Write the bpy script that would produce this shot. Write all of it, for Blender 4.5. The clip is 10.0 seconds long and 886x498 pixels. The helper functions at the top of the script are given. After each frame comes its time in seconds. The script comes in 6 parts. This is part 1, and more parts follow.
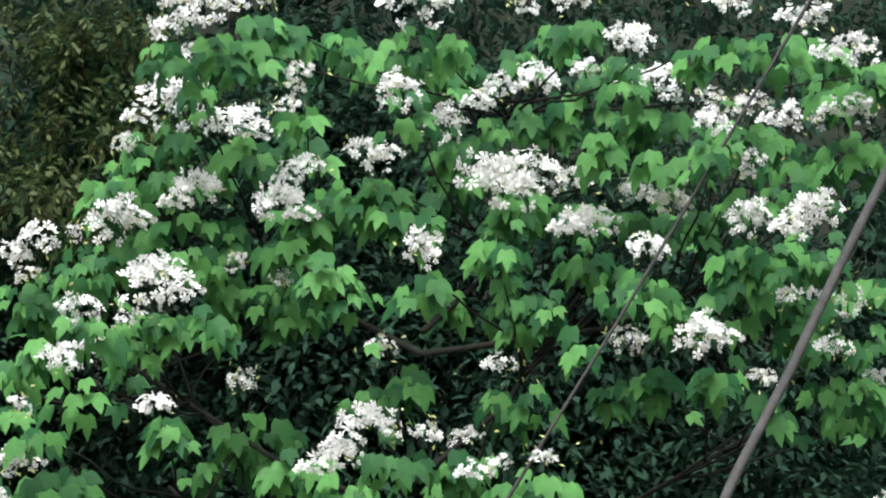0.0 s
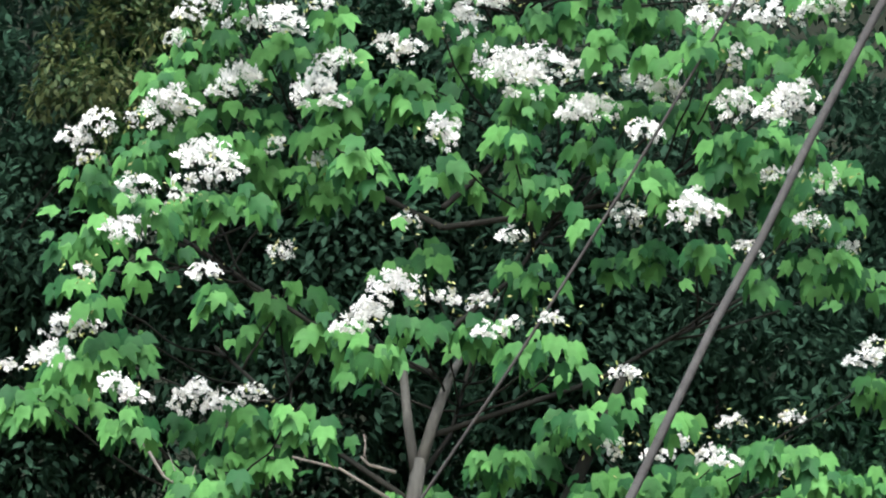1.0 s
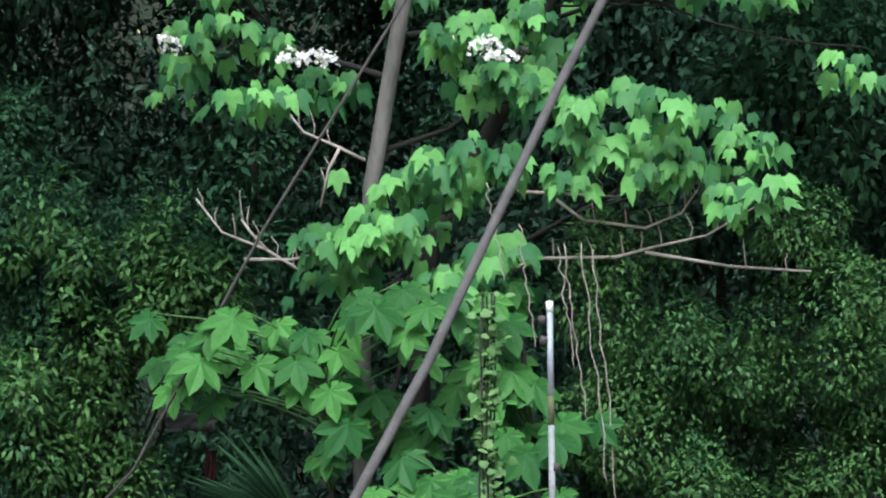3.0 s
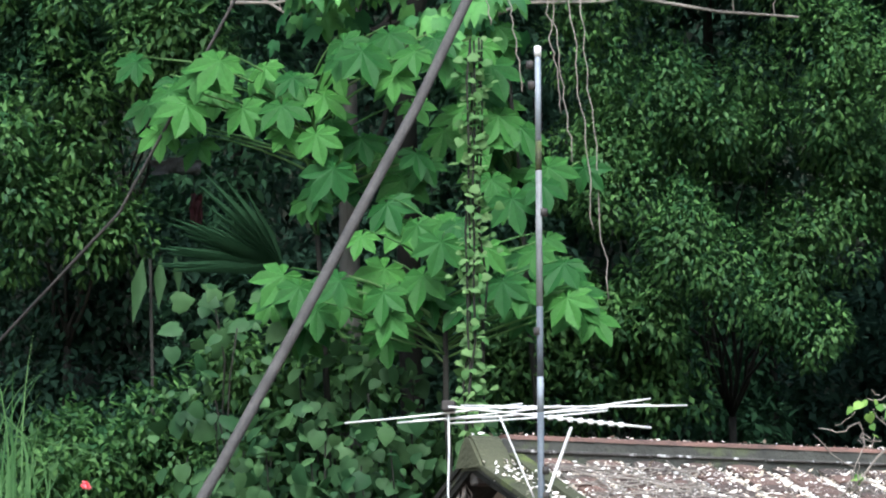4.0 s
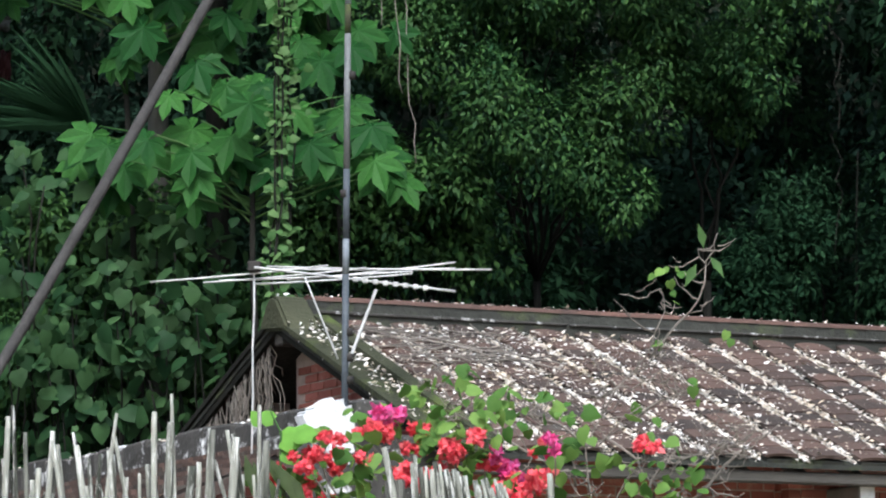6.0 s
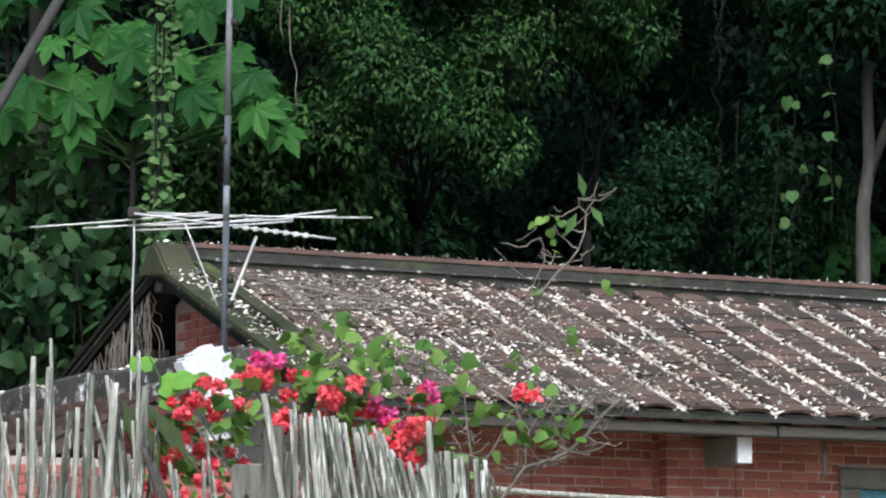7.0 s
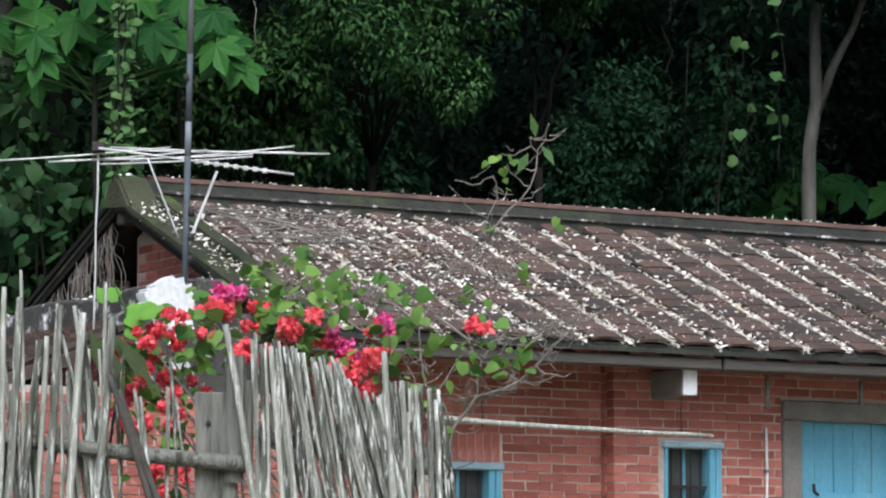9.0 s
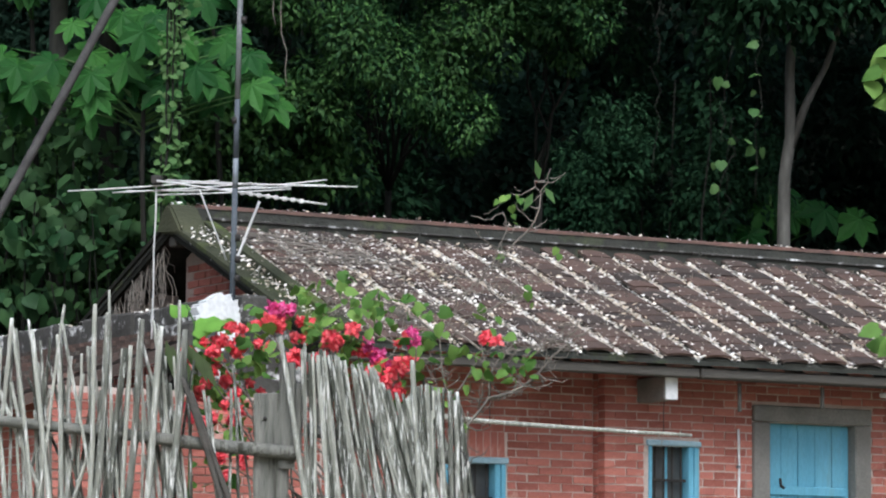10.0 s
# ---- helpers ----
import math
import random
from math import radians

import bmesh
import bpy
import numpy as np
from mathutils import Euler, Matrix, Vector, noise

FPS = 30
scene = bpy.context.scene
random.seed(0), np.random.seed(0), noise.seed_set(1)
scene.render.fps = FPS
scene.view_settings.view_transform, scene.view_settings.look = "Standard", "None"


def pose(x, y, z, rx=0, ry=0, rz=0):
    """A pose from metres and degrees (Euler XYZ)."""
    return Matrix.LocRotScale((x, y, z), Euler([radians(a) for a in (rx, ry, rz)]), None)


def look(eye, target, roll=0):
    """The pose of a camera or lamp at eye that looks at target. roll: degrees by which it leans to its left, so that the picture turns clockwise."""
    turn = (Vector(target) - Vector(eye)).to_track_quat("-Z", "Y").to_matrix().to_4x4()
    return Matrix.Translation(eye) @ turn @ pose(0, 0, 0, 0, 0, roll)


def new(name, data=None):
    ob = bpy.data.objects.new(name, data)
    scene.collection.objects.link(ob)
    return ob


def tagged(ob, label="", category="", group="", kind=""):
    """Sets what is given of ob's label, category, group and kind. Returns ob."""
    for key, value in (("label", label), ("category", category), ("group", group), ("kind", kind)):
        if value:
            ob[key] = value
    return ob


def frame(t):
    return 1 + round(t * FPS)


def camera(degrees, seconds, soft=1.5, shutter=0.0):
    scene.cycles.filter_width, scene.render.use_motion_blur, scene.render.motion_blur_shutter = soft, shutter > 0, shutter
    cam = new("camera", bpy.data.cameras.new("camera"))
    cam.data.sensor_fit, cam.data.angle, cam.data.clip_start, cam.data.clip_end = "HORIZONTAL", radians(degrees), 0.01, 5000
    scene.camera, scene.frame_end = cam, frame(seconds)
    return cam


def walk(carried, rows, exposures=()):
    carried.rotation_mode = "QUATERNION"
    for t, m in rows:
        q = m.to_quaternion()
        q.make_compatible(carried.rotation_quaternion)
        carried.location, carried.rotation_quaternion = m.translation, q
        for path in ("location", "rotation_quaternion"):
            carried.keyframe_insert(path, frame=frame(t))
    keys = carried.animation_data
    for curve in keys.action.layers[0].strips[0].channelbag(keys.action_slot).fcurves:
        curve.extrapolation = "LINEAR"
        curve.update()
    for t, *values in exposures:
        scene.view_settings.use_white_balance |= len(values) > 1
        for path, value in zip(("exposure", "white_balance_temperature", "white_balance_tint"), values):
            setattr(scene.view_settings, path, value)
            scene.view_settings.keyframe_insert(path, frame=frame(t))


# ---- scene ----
# the camera: a long lens on a slow tilt and pan, drawing back as the view widens
cam = camera(12.78, 10.0, soft=2.1)
PATH = [
    (0.0, (-0.401, 4.541, 3.484), (5.052, 22.461, -0.723)),
    (0.5, (-0.319, 3.551, 3.012), (5.140, 21.602, -0.690)),
    (1.0, (-0.106, 1.134, 2.034), (5.350, 20.842, -0.613)),
    (1.5, (-0.003, 0.029, 1.610), (5.402, 18.976, -0.766)),
    (2.0, (-0.005, 0.054, 1.617), (5.388, 17.523, -0.794)),
    (2.5, (-0.019, 0.063, 1.634), (5.350, 15.454, -1.178)),
    (2.7, (0.013, 0.016, 1.590), (5.366, 14.713, -1.293)),
    (3.8, (-0.008, 0.123, 1.618), (5.284, 10.604, -1.199)),
    (4.0, (-0.018, 0.091, 1.618), (5.207, 9.886, -1.113)),
    (4.5, (-0.018, 0.083, 1.616), (4.979, 8.445, -0.962)),
    (5.0, (-0.001, -0.026, 1.596), (4.214, 7.673, -0.688)),
    (5.5, (-0.008, 0.001, 1.603), (3.392, 7.937, -0.413)),
    (6.0, (0.006, -0.037, 1.600), (2.440, 7.848, -0.609)),
    (6.2, (0.010, -0.054, 1.587), (2.068, 7.641, -0.675)),
    (7.3, (-0.002, -0.051, 1.585), (0.423, 7.018, -0.373)),
    (7.5, (0.007, -0.076, 1.589), (0.406, 6.928, -0.481)),
    (8.0, (0.010, -0.131, 1.590), (0.290, 6.383, -0.242)),
    (8.5, (0.006, -0.122, 1.585), (0.157, 6.094, -0.164)),
    (9.0, (-0.008, -0.817, 1.520), (0.000, 6.120, 0.000)),
    (9.5, (-0.053, -2.486, 1.362), (0.064, 6.353, 0.246)),
    (10.0, (-0.154, -4.830, 1.199), (-0.069, 6.234, 0.349)),
]
EXPOSURES = [(0.0, 0.95, 6000, 5), (1.3, 1.30, 5950, 5), (2.5, 1.35, 5700, 6), (3.8, 1.38, 5700, 6), (4.5, 1.08, 5750, 6), (6.0, 0.60, 5800, 6), (8.0, 0.32, 5800, 6), (10.0, 0.28, 5750, 6)]
walk(cam, [(t, pose(*eye, 90 + pitch, 0, yaw) @ pose(0, 0, 0, 0, 0, roll)) for t, eye, (yaw, pitch, roll) in PATH],
     exposures=EXPOSURES)


# ---- light ----
world = bpy.data.worlds.new("overcast_sky")
scene.world = world
world.use_nodes = True
wn = world.node_tree.nodes
sky = wn.new("ShaderNodeTexSky")
sky.sky_type, sky.sun_disc = "NISHITA", False
SUN_UP, SUN_AZ = radians(51), radians(180)
sky.sun_elevation, sky.sun_rotation = SUN_UP, SUN_AZ
sky.air_density, sky.dust_density = 0.7, 6.0
world.node_tree.links.new(sky.outputs["Color"], wn["Background"].inputs["Color"])
wn["Background"].inputs["Strength"].default_value = 0.15
sun_data = bpy.data.lights.new("sun", "SUN")
sun_data.energy, sun_data.angle, sun_data.color = 1.9, radians(32), (1.0, 0.99, 0.97)
sun = new("sun", sun_data)
sun_dir = Vector((math.sin(SUN_AZ) * math.cos(SUN_UP), math.cos(SUN_AZ) * math.cos(SUN_UP), math.sin(SUN_UP)))
sun.matrix_world = look(sun_dir * 60, (0, 0, 0))

rng = np.random.default_rng(7)


# ---- materials ----
def material(name, c1, c2, rough=0.8, scale=4.0, fine=40.0, bump=0.2, spread=0.25, source="island", spec=0.3,
             stain=None, stain_scale=1.2, stain_at=0.55, metal=0.0, through_light=0.0, stretch=(1, 1, 1)):
    """Two-scale procedural surface: colour ramp by noise, piece-to-piece variation, fine relief, optional stains."""
    m = bpy.data.materials.new(name)
    m.use_nodes = True
    nt = m.node_tree
    n, link = nt.nodes, nt.links.new
    b = n["Principled BSDF"]
    b.inputs["Roughness"].default_value = rough
    b.inputs["Metallic"].default_value = metal
    b.inputs["Specular IOR Level"].default_value = spec
    co = n.new("ShaderNodeTexCoord")
    mp = n.new("ShaderNodeMapping")
    mp.inputs["Scale"].default_value = stretch
    link(co.outputs["Object"], mp.inputs["Vector"])
    big = n.new("ShaderNodeTexNoise")
    big.inputs["Scale"].default_value, big.inputs["Detail"].default_value = scale, 4
    link(mp.outputs["Vector"], big.inputs["Vector"])
    small = n.new("ShaderNodeTexNoise")
    small.inputs["Scale"].default_value, small.inputs["Detail"].default_value = fine, 3
    link(mp.outputs["Vector"], small.inputs["Vector"])
    mix = n.new("ShaderNodeMixRGB")
    mix.inputs["Color1"].default_value, mix.inputs["Color2"].default_value = (*c1, 1), (*c2, 1)
    add = n.new("ShaderNodeMath")
    add.operation = "MULTIPLY_ADD"
    add.inputs[1].default_value, add.inputs[2].default_value = 1.6, -0.3
    link(big.outputs["Fac"], add.inputs[0])
    vary = n.new("ShaderNodeMath")
    vary.operation, vary.use_clamp = "MULTIPLY_ADD", True
    if source == "island":
        src = n.new("ShaderNodeNewGeometry").outputs["Random Per Island"]
    else:
        src = n.new("ShaderNodeObjectInfo").outputs["Random"]
    sub = n.new("ShaderNodeMath")
    sub.operation = "SUBTRACT"
    sub.inputs[1].default_value = 0.5
    link(src, sub.inputs[0])
    vary.inputs[1].default_value = spread * 2
    link(sub.outputs[0], vary.inputs[0])
    link(add.outputs[0], vary.inputs[2])
    link(vary.outputs[0], mix.inputs["Fac"])
    col = mix.outputs["Color"]
    grain = n.new("ShaderNodeMixRGB")
    grain.blend_type = "MULTIPLY"
    grain.inputs["Fac"].default_value = 0.45
    ramp = n.new("ShaderNodeValToRGB")
    ramp.color_ramp.elements[0].position, ramp.color_ramp.elements[1].position = 0.3, 0.7
    ramp.color_ramp.elements[0].color = (0.55, 0.55, 0.55, 1)
    link(small.outputs["Fac"], ramp.inputs["Fac"])
    link(col, grain.inputs["Color1"])
    link(ramp.outputs["Color"], grain.inputs["Color2"])
    col = grain.outputs["Color"]
    if stain:
        st = n.new("ShaderNodeTexNoise")
        st.inputs["Scale"].default_value, st.inputs["Detail"].default_value = stain_scale, 6
        st.inputs["Roughness"].default_value = 0.7
        link(mp.outputs["Vector"], st.inputs["Vector"])
        sr = n.new("ShaderNodeValToRGB")
        sr.color_ramp.elements[0].position, sr.color_ramp.elements[1].position = stain_at, stain_at + 0.1
        link(st.outputs["Fac"], sr.inputs["Fac"])
        sm = n.new("ShaderNodeMixRGB")
        sm.inputs["Color2"].default_value = (*stain, 1)
        link(sr.outputs["Color"], sm.inputs["Fac"])
        link(col, sm.inputs["Color1"])
        col = sm.outputs["Color"]
    link(col, b.inputs["Base Color"])
    if bump:
        bp = n.new("ShaderNodeBump")
        bp.inputs["Strength"].default_value, bp.inputs["Distance"].default_value = bump, 0.02
        link(small.outputs["Fac"], bp.inputs["Height"])
        link(bp.outputs["Normal"], b.inputs["Normal"])
    if through_light:
        tr = n.new("ShaderNodeBsdfTranslucent")
        link(col, tr.inputs["Color"])
        ms = n.new("ShaderNodeMixShader")
        ms.inputs["Fac"].default_value = through_light
        link(b.outputs[0], ms.inputs[1])
        link(tr.outputs[0], ms.inputs[2])
        link(ms.outputs[0], n["Material Output"].inputs["Surface"])
    return m


def leaf_material(name, c1, c2, spread=0.5, through_light=0.3, source="island", rough=0.58):
    return material(name, c1, c2, rough=rough, scale=0.7, fine=14, bump=0.1, spread=spread, spec=0.05 if rough > 0.7 else 0.16,
                    through_light=through_light, source=source)


M_TUNG = leaf_material("tung_leaf_green", (0.026, 0.104, 0.032), (0.118, 0.305, 0.078), spread=0.8)
M_TUNG_ONE = leaf_material("tung_leaf_fresh", (0.026, 0.104, 0.03), (0.12, 0.305, 0.075), source="object", spread=0.8)
M_PALM = leaf_material("lobed_leaf_green", (0.018, 0.082, 0.018), (0.066, 0.2, 0.038), source="object")
M_HEART = leaf_material("heart_leaf_green", (0.02, 0.062, 0.022), (0.07, 0.145, 0.052))
M_SMALL = leaf_material("small_leaf_green", (0.021, 0.070, 0.024), (0.082, 0.178, 0.046))
M_BROWNISH = leaf_material("olive_leaf", (0.022, 0.058, 0.02), (0.105, 0.128, 0.046))
# dark, bluish, even tone: forest shade and mist put into the leaf colour
M_DEEP = leaf_material("forest_leaf_gloom", (0.024, 0.056, 0.036), (0.044, 0.092, 0.056), rough=0.8, spread=0.25)
# darkened copy of the small-leaf green; its shade is in the colour
M_DIM = leaf_material("leaf_shade_dark", (0.016, 0.048, 0.024), (0.04, 0.095, 0.044), rough=0.8)
M_GRASS = leaf_material("grass_blade", (0.045, 0.12, 0.035), (0.12, 0.235, 0.085))
M_BOUG = leaf_material("bougainvillea_leaf", (0.06, 0.155, 0.03), (0.22, 0.37, 0.085))
M_FRESH = leaf_material("fresh_shoot_leaf", (0.14, 0.34, 0.05), (0.22, 0.46, 0.07))
M_VINE = leaf_material("vine_leaf", (0.045, 0.125, 0.032), (0.13, 0.23, 0.08))
M_PETAL = material("white_petal", (0.9, 0.89, 0.85), (0.96, 0.95, 0.93), rough=0.6, scale=9, spread=0.4, bump=0.0, through_light=0.25)
M_BUD = material("bud_yellow_green", (0.35, 0.42, 0.12), (0.55, 0.55, 0.25), rough=0.6, spread=0.5, bump=0.0)
M_LITTER = material("fallen_petal", (0.58, 0.49, 0.37), (0.93, 0.91, 0.87), rough=0.7, scale=1.5, spread=0.55, bump=0.0)
M_RED = material("red_bract", (0.93, 0.075, 0.125), (0.97, 0.22, 0.24), rough=0.55, spread=0.5, bump=0.0, through_light=0.3)
M_PINK = material("magenta_bract", (0.92, 0.07, 0.34), (0.96, 0.22, 0.55), rough=0.55, spread=0.5, bump=0.0, through_light=0.3)
# darkened bark for trunks and limbs that should sink into shade
M_DEEPBARK = material("shade_darkened_bark", (0.014, 0.015, 0.013), (0.034, 0.033, 0.028), scale=3, fine=25, bump=0.8, stretch=(1, 1, 0.35), spec=0.05)
M_BARK = material("grey_brown_bark", (0.025, 0.025, 0.022), (0.125, 0.12, 0.105), scale=6, fine=22, bump=0.8, stretch=(1, 1, 0.35))
M_TWIG = material("twig_bark", (0.12, 0.105, 0.09), (0.3, 0.27, 0.235), scale=5, fine=50, bump=0.4)
M_PALEBARK = material("pale_smooth_bark", (0.045, 0.043, 0.037), (0.165, 0.16, 0.145), scale=5, fine=24, bump=0.5, stretch=(1, 1, 0.4))
# darker than real litter: the gloom under the trees is in this colour
M_SOIL = material("forest_soil_shade_dark", (0.012, 0.015, 0.011), (0.024, 0.028, 0.02), scale=0.8, fine=9, bump=0.8, rough=1.0, spec=0.0)
M_EARTH = material("trodden_earth", (0.17, 0.145, 0.10), (0.30, 0.27, 0.20), scale=0.6, fine=8, bump=0.6, rough=0.95, spec=0.1, stain=(0.10, 0.15, 0.05), stain_scale=0.5, stain_at=0.55)
M_TILE = material("weathered_clay_tile", (0.048, 0.039, 0.035), (0.14, 0.088, 0.07), scale=1.6, fine=45, bump=0.5, spread=0.4,
                  source="object", stain=(0.085, 0.078, 0.066), stain_scale=3.5, stain_at=0.53)
M_TILE_J = material("weathered_clay_tile_far", (0.048, 0.039, 0.035), (0.14, 0.088, 0.07), scale=1.6, fine=45, bump=0.5, spread=0.4,
                    stain=(0.085, 0.078, 0.066), stain_scale=3.5, stain_at=0.53)
M_MOSS = material("mossy_mortar", (0.024, 0.029, 0.015), (0.07, 0.074, 0.042), scale=3, fine=35, bump=0.7, stain=(0.075, 0.10, 0.025), stain_at=0.5)
M_RIDGE = material("lichen_ridge_mortar", (0.022, 0.024, 0.021), (0.066, 0.068, 0.058), scale=3, fine=30, bump=0.6, stain=(0.075, 0.09, 0.045), stain_at=0.55)
M_CAP = material("ridge_cap_clay", (0.07, 0.048, 0.04), (0.16, 0.088, 0.068), scale=3, fine=40, bump=0.5, source="object")
M_BRICK = material("red_brick", (0.29, 0.095, 0.072), (0.54, 0.205, 0.16), scale=2.5, fine=60, bump=0.4, spread=0.45, source="object", stain=(0.52, 0.31, 0.26), stain_scale=5, stain_at=0.58)
M_BRICK_J = material("red_brick_far", (0.29, 0.095, 0.072), (0.54, 0.205, 0.16), scale=2.5, fine=60, bump=0.4, spread=0.45, stain=(0.52, 0.31, 0.26), stain_scale=5, stain_at=0.58)
M_MORTAR = material("lime_mortar", (0.5, 0.4, 0.35), (0.68, 0.57, 0.51), scale=3, fine=50, bump=0.4)
M_CEMENT = material("grey_cement", (0.13, 0.13, 0.12), (0.26, 0.25, 0.23), scale=3, fine=45, bump=0.3, stain=(0.09, 0.085, 0.075), stain_at=0.55)
M_OLDWOOD = material("weathered_grey_timber", (0.035, 0.032, 0.028), (0.105, 0.098, 0.086), scale=3, fine=30, bump=0.5, stretch=(0.3, 4, 4))
M_POST = material("cracked_grey_post", (0.11, 0.115, 0.10), (0.32, 0.32, 0.285), scale=4, fine=26, bump=1.0, stretch=(5, 5, 0.4), stain=(0.06, 0.06, 0.048), stain_scale=2.2, stain_at=0.56)
M_STICK = material("bleached_bamboo", (0.055, 0.060, 0.046), (0.42, 0.43, 0.375), scale=3.5, fine=16, bump=0.6, spread=0.6, source="object",
                   stretch=(9, 9, 1.0), stain=(0.68, 0.69, 0.66), stain_scale=4.5, stain_at=0.53, rough=0.6)
M_BLUE = material("faded_blue_paint", (0.10, 0.34, 0.50), (0.19, 0.48, 0.64), scale=2.5, fine=40, bump=0.25, stretch=(3, 3, 0.5), stain=(0.16, 0.36, 0.46), stain_at=0.58)
M_PALEBLUE = material("pale_blue_paint", (0.26, 0.42, 0.50), (0.42, 0.58, 0.66), scale=5, fine=50, bump=0.3, stain=(0.28, 0.26, 0.22), stain_scale=8, stain_at=0.62)
M_PLASTER = material("white_lime_plaster", (0.74, 0.76, 0.78), (0.86, 0.87, 0.88), scale=3, fine=25, bump=0.4, stain=(0.12, 0.11, 0.10), stain_scale=4, stain_at=0.60)
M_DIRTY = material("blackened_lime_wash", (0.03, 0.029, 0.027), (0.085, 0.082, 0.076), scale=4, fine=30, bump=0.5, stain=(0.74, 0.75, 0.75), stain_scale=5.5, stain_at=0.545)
M_STEEL = material("dull_galvanised_pole", (0.15, 0.18, 0.21), (0.3, 0.33, 0.36), scale=2.2, fine=30, bump=0.2, rough=0.55, metal=0.2, stretch=(0.1, 0.1, 1))
M_TAPED = material("slate_painted_pipe", (0.045, 0.055, 0.068), (0.11, 0.13, 0.15), scale=4, fine=40, bump=0.2, rough=0.6, stain=(0.25, 0.26, 0.27), stain_scale=6, stain_at=0.66)
M_RUSTY = material("rust_streaked_pipe", (0.11, 0.12, 0.125), (0.22, 0.23, 0.235), scale=5, fine=40, bump=0.2, rough=0.65, stain=(0.16, 0.11, 0.07), stain_scale=7, stain_at=0.58)
M_ALU = material("oxidised_aluminium", (0.55, 0.56, 0.55), (0.75, 0.75, 0.74), scale=6, fine=40, bump=0.1, rough=0.5, metal=0.3)
M_CABLE = material("black_cable_sheath", (0.036, 0.034, 0.032), (0.08, 0.077, 0.073), scale=6, fine=50, bump=0.3, rough=0.85, spec=0.15)
M_DARK = material("dark_iron", (0.02, 0.02, 0.02), (0.05, 0.045, 0.04), scale=8, rough=0.7)
M_GLASS = material("dusty_window_glass", (0.05, 0.055, 0.06), (0.12, 0.13, 0.13), scale=2, fine=12, rough=0.25, bump=0.03, spec=0.6)


# ---- mesh tools ----
def link_mesh(name, verts, faces, mat, parent=None, label="", smooth=False):
    me = bpy.data.meshes.new(name)
    me.from_pydata([tuple(map(float, v)) for v in verts], [], faces)
    me.materials.append(mat)
    if smooth:
        me.shade_smooth()
    ob = new(name, me)
    if parent:
        ob.parent = parent
    if label:
        ob["label"] = label
    return ob


def part(name, bm, mat, parent, label="", smooth=False):
    me = bpy.data.meshes.new(name)
    bm.to_mesh(me)
    bm.free()
    me.materials.append(mat)
    if smooth:
        me.shade_smooth()
    ob = new(name, me)
    if parent:
        ob.parent = parent
    if label:
        ob["label"] = label
    return ob


def thing(name, m, label, category, group="", kind=""):
    ob = new(name)
    ob.empty_display_size = 0.2
    ob.matrix_world = m
    return tagged(ob, label, category, group, kind)


def box(bm, x0, x1, y0, y1, z0, z1, bevel=0.0, wobble=0.0):
    vs = [bm.verts.new((x, y, z)) for z in (z0, z1) for x, y in ((x0, y0), (x1, y0), (x1, y1), (x0, y1))]
    quads = ((3, 2, 1, 0), (4, 5, 6, 7), (0, 1, 5, 4), (1, 2, 6, 5), (2, 3, 7, 6), (3, 0, 4, 7))
    fs = [bm.faces.new([vs[i] for i in q]) for q in quads]
    if wobble:
        for v in vs:
            v.co += Vector((random.uniform(-wobble, wobble), random.uniform(-wobble, wobble), random.uniform(-wobble, wobble)))
    if bevel:
        es = list({e for f in fs for e in f.edges})
        bmesh.ops.bevel(bm, geom=es, offset=bevel, segments=1, affect="EDGES")
    return vs


def boxed(name, dims, mat, parent, label="", bevel=0.006, wobble=0.0):
    bm = bmesh.new()
    box(bm, *dims, bevel=bevel, wobble=wobble)
    return part(name, bm, mat, parent, label)


def tube_arrays(points, radii, sides=6):
    """A swept tube through points with its own radius at each; returns vertices and faces."""
    pts = [Vector(p) for p in points]
    verts, faces = [], []
    side = Vector((0.3, 0.9, 0.2))
    for i, p in enumerate(pts):
        d = (pts[min(i + 1, len(pts) - 1)] - pts[max(i - 1, 0)]).normalized()
        a = d.cross(side)
        a = a.normalized() if a.length > 1e-4 else d.orthogonal().normalized()
        b = d.cross(a)
        r = radii[i] if hasattr(radii, "__len__") else radii
        for k in range(sides):
            w = 2 * math.pi * k / sides
            verts.append(p + r * (math.cos(w) * a + math.sin(w) * b))
    for i in range(len(pts) - 1):
        for k in range(sides):
            k2 = (k + 1) % sides
            faces.append((i * sides + k, i * sides + k2, (i + 1) * sides + k2, (i + 1) * sides + k))
    faces.append(tuple(range(sides))[::-1])
    faces.append(tuple((len(pts) - 1) * sides + k for k in range(sides)))
    return verts, faces


def tube(name, points, radii, mat, parent=None, label="", sides=6):
    v, f = tube_arrays(points, radii, sides)
    return link_mesh(name, v, f, mat, parent, label, smooth=True)


def tubes(name, lines, mat, parent=None, label="", sides=5):
    """Several tubes joined into one mesh (a forked twig and its side shoots)."""
    av, af = [], []
    for pts, rad in lines:
        v, f = tube_arrays(pts, rad, sides)
        af += [tuple(i + len(av) for i in q) for q in f]
        av += v
    return link_mesh(name, av, af, mat, parent, label, smooth=True)


def bend(a, b, sag=0.0, steps=8, wander=0.0, seed=0):
    """Points from a to b, hanging by sag in the middle, with a little wander."""
    r = random.Random(seed)
    a, b = Vector(a), Vector(b)
    out = []
    for i in range(steps + 1):
        s = i / steps
        p = a.lerp(b, s) + Vector((0, 0, -sag * 4 * s * (1 - s)))
        if 0 < i < steps and wander:
            p += Vector((r.uniform(-1, 1), r.uniform(-1, 1), r.uniform(-1, 1))) * wander
        out.append(p)
    return out


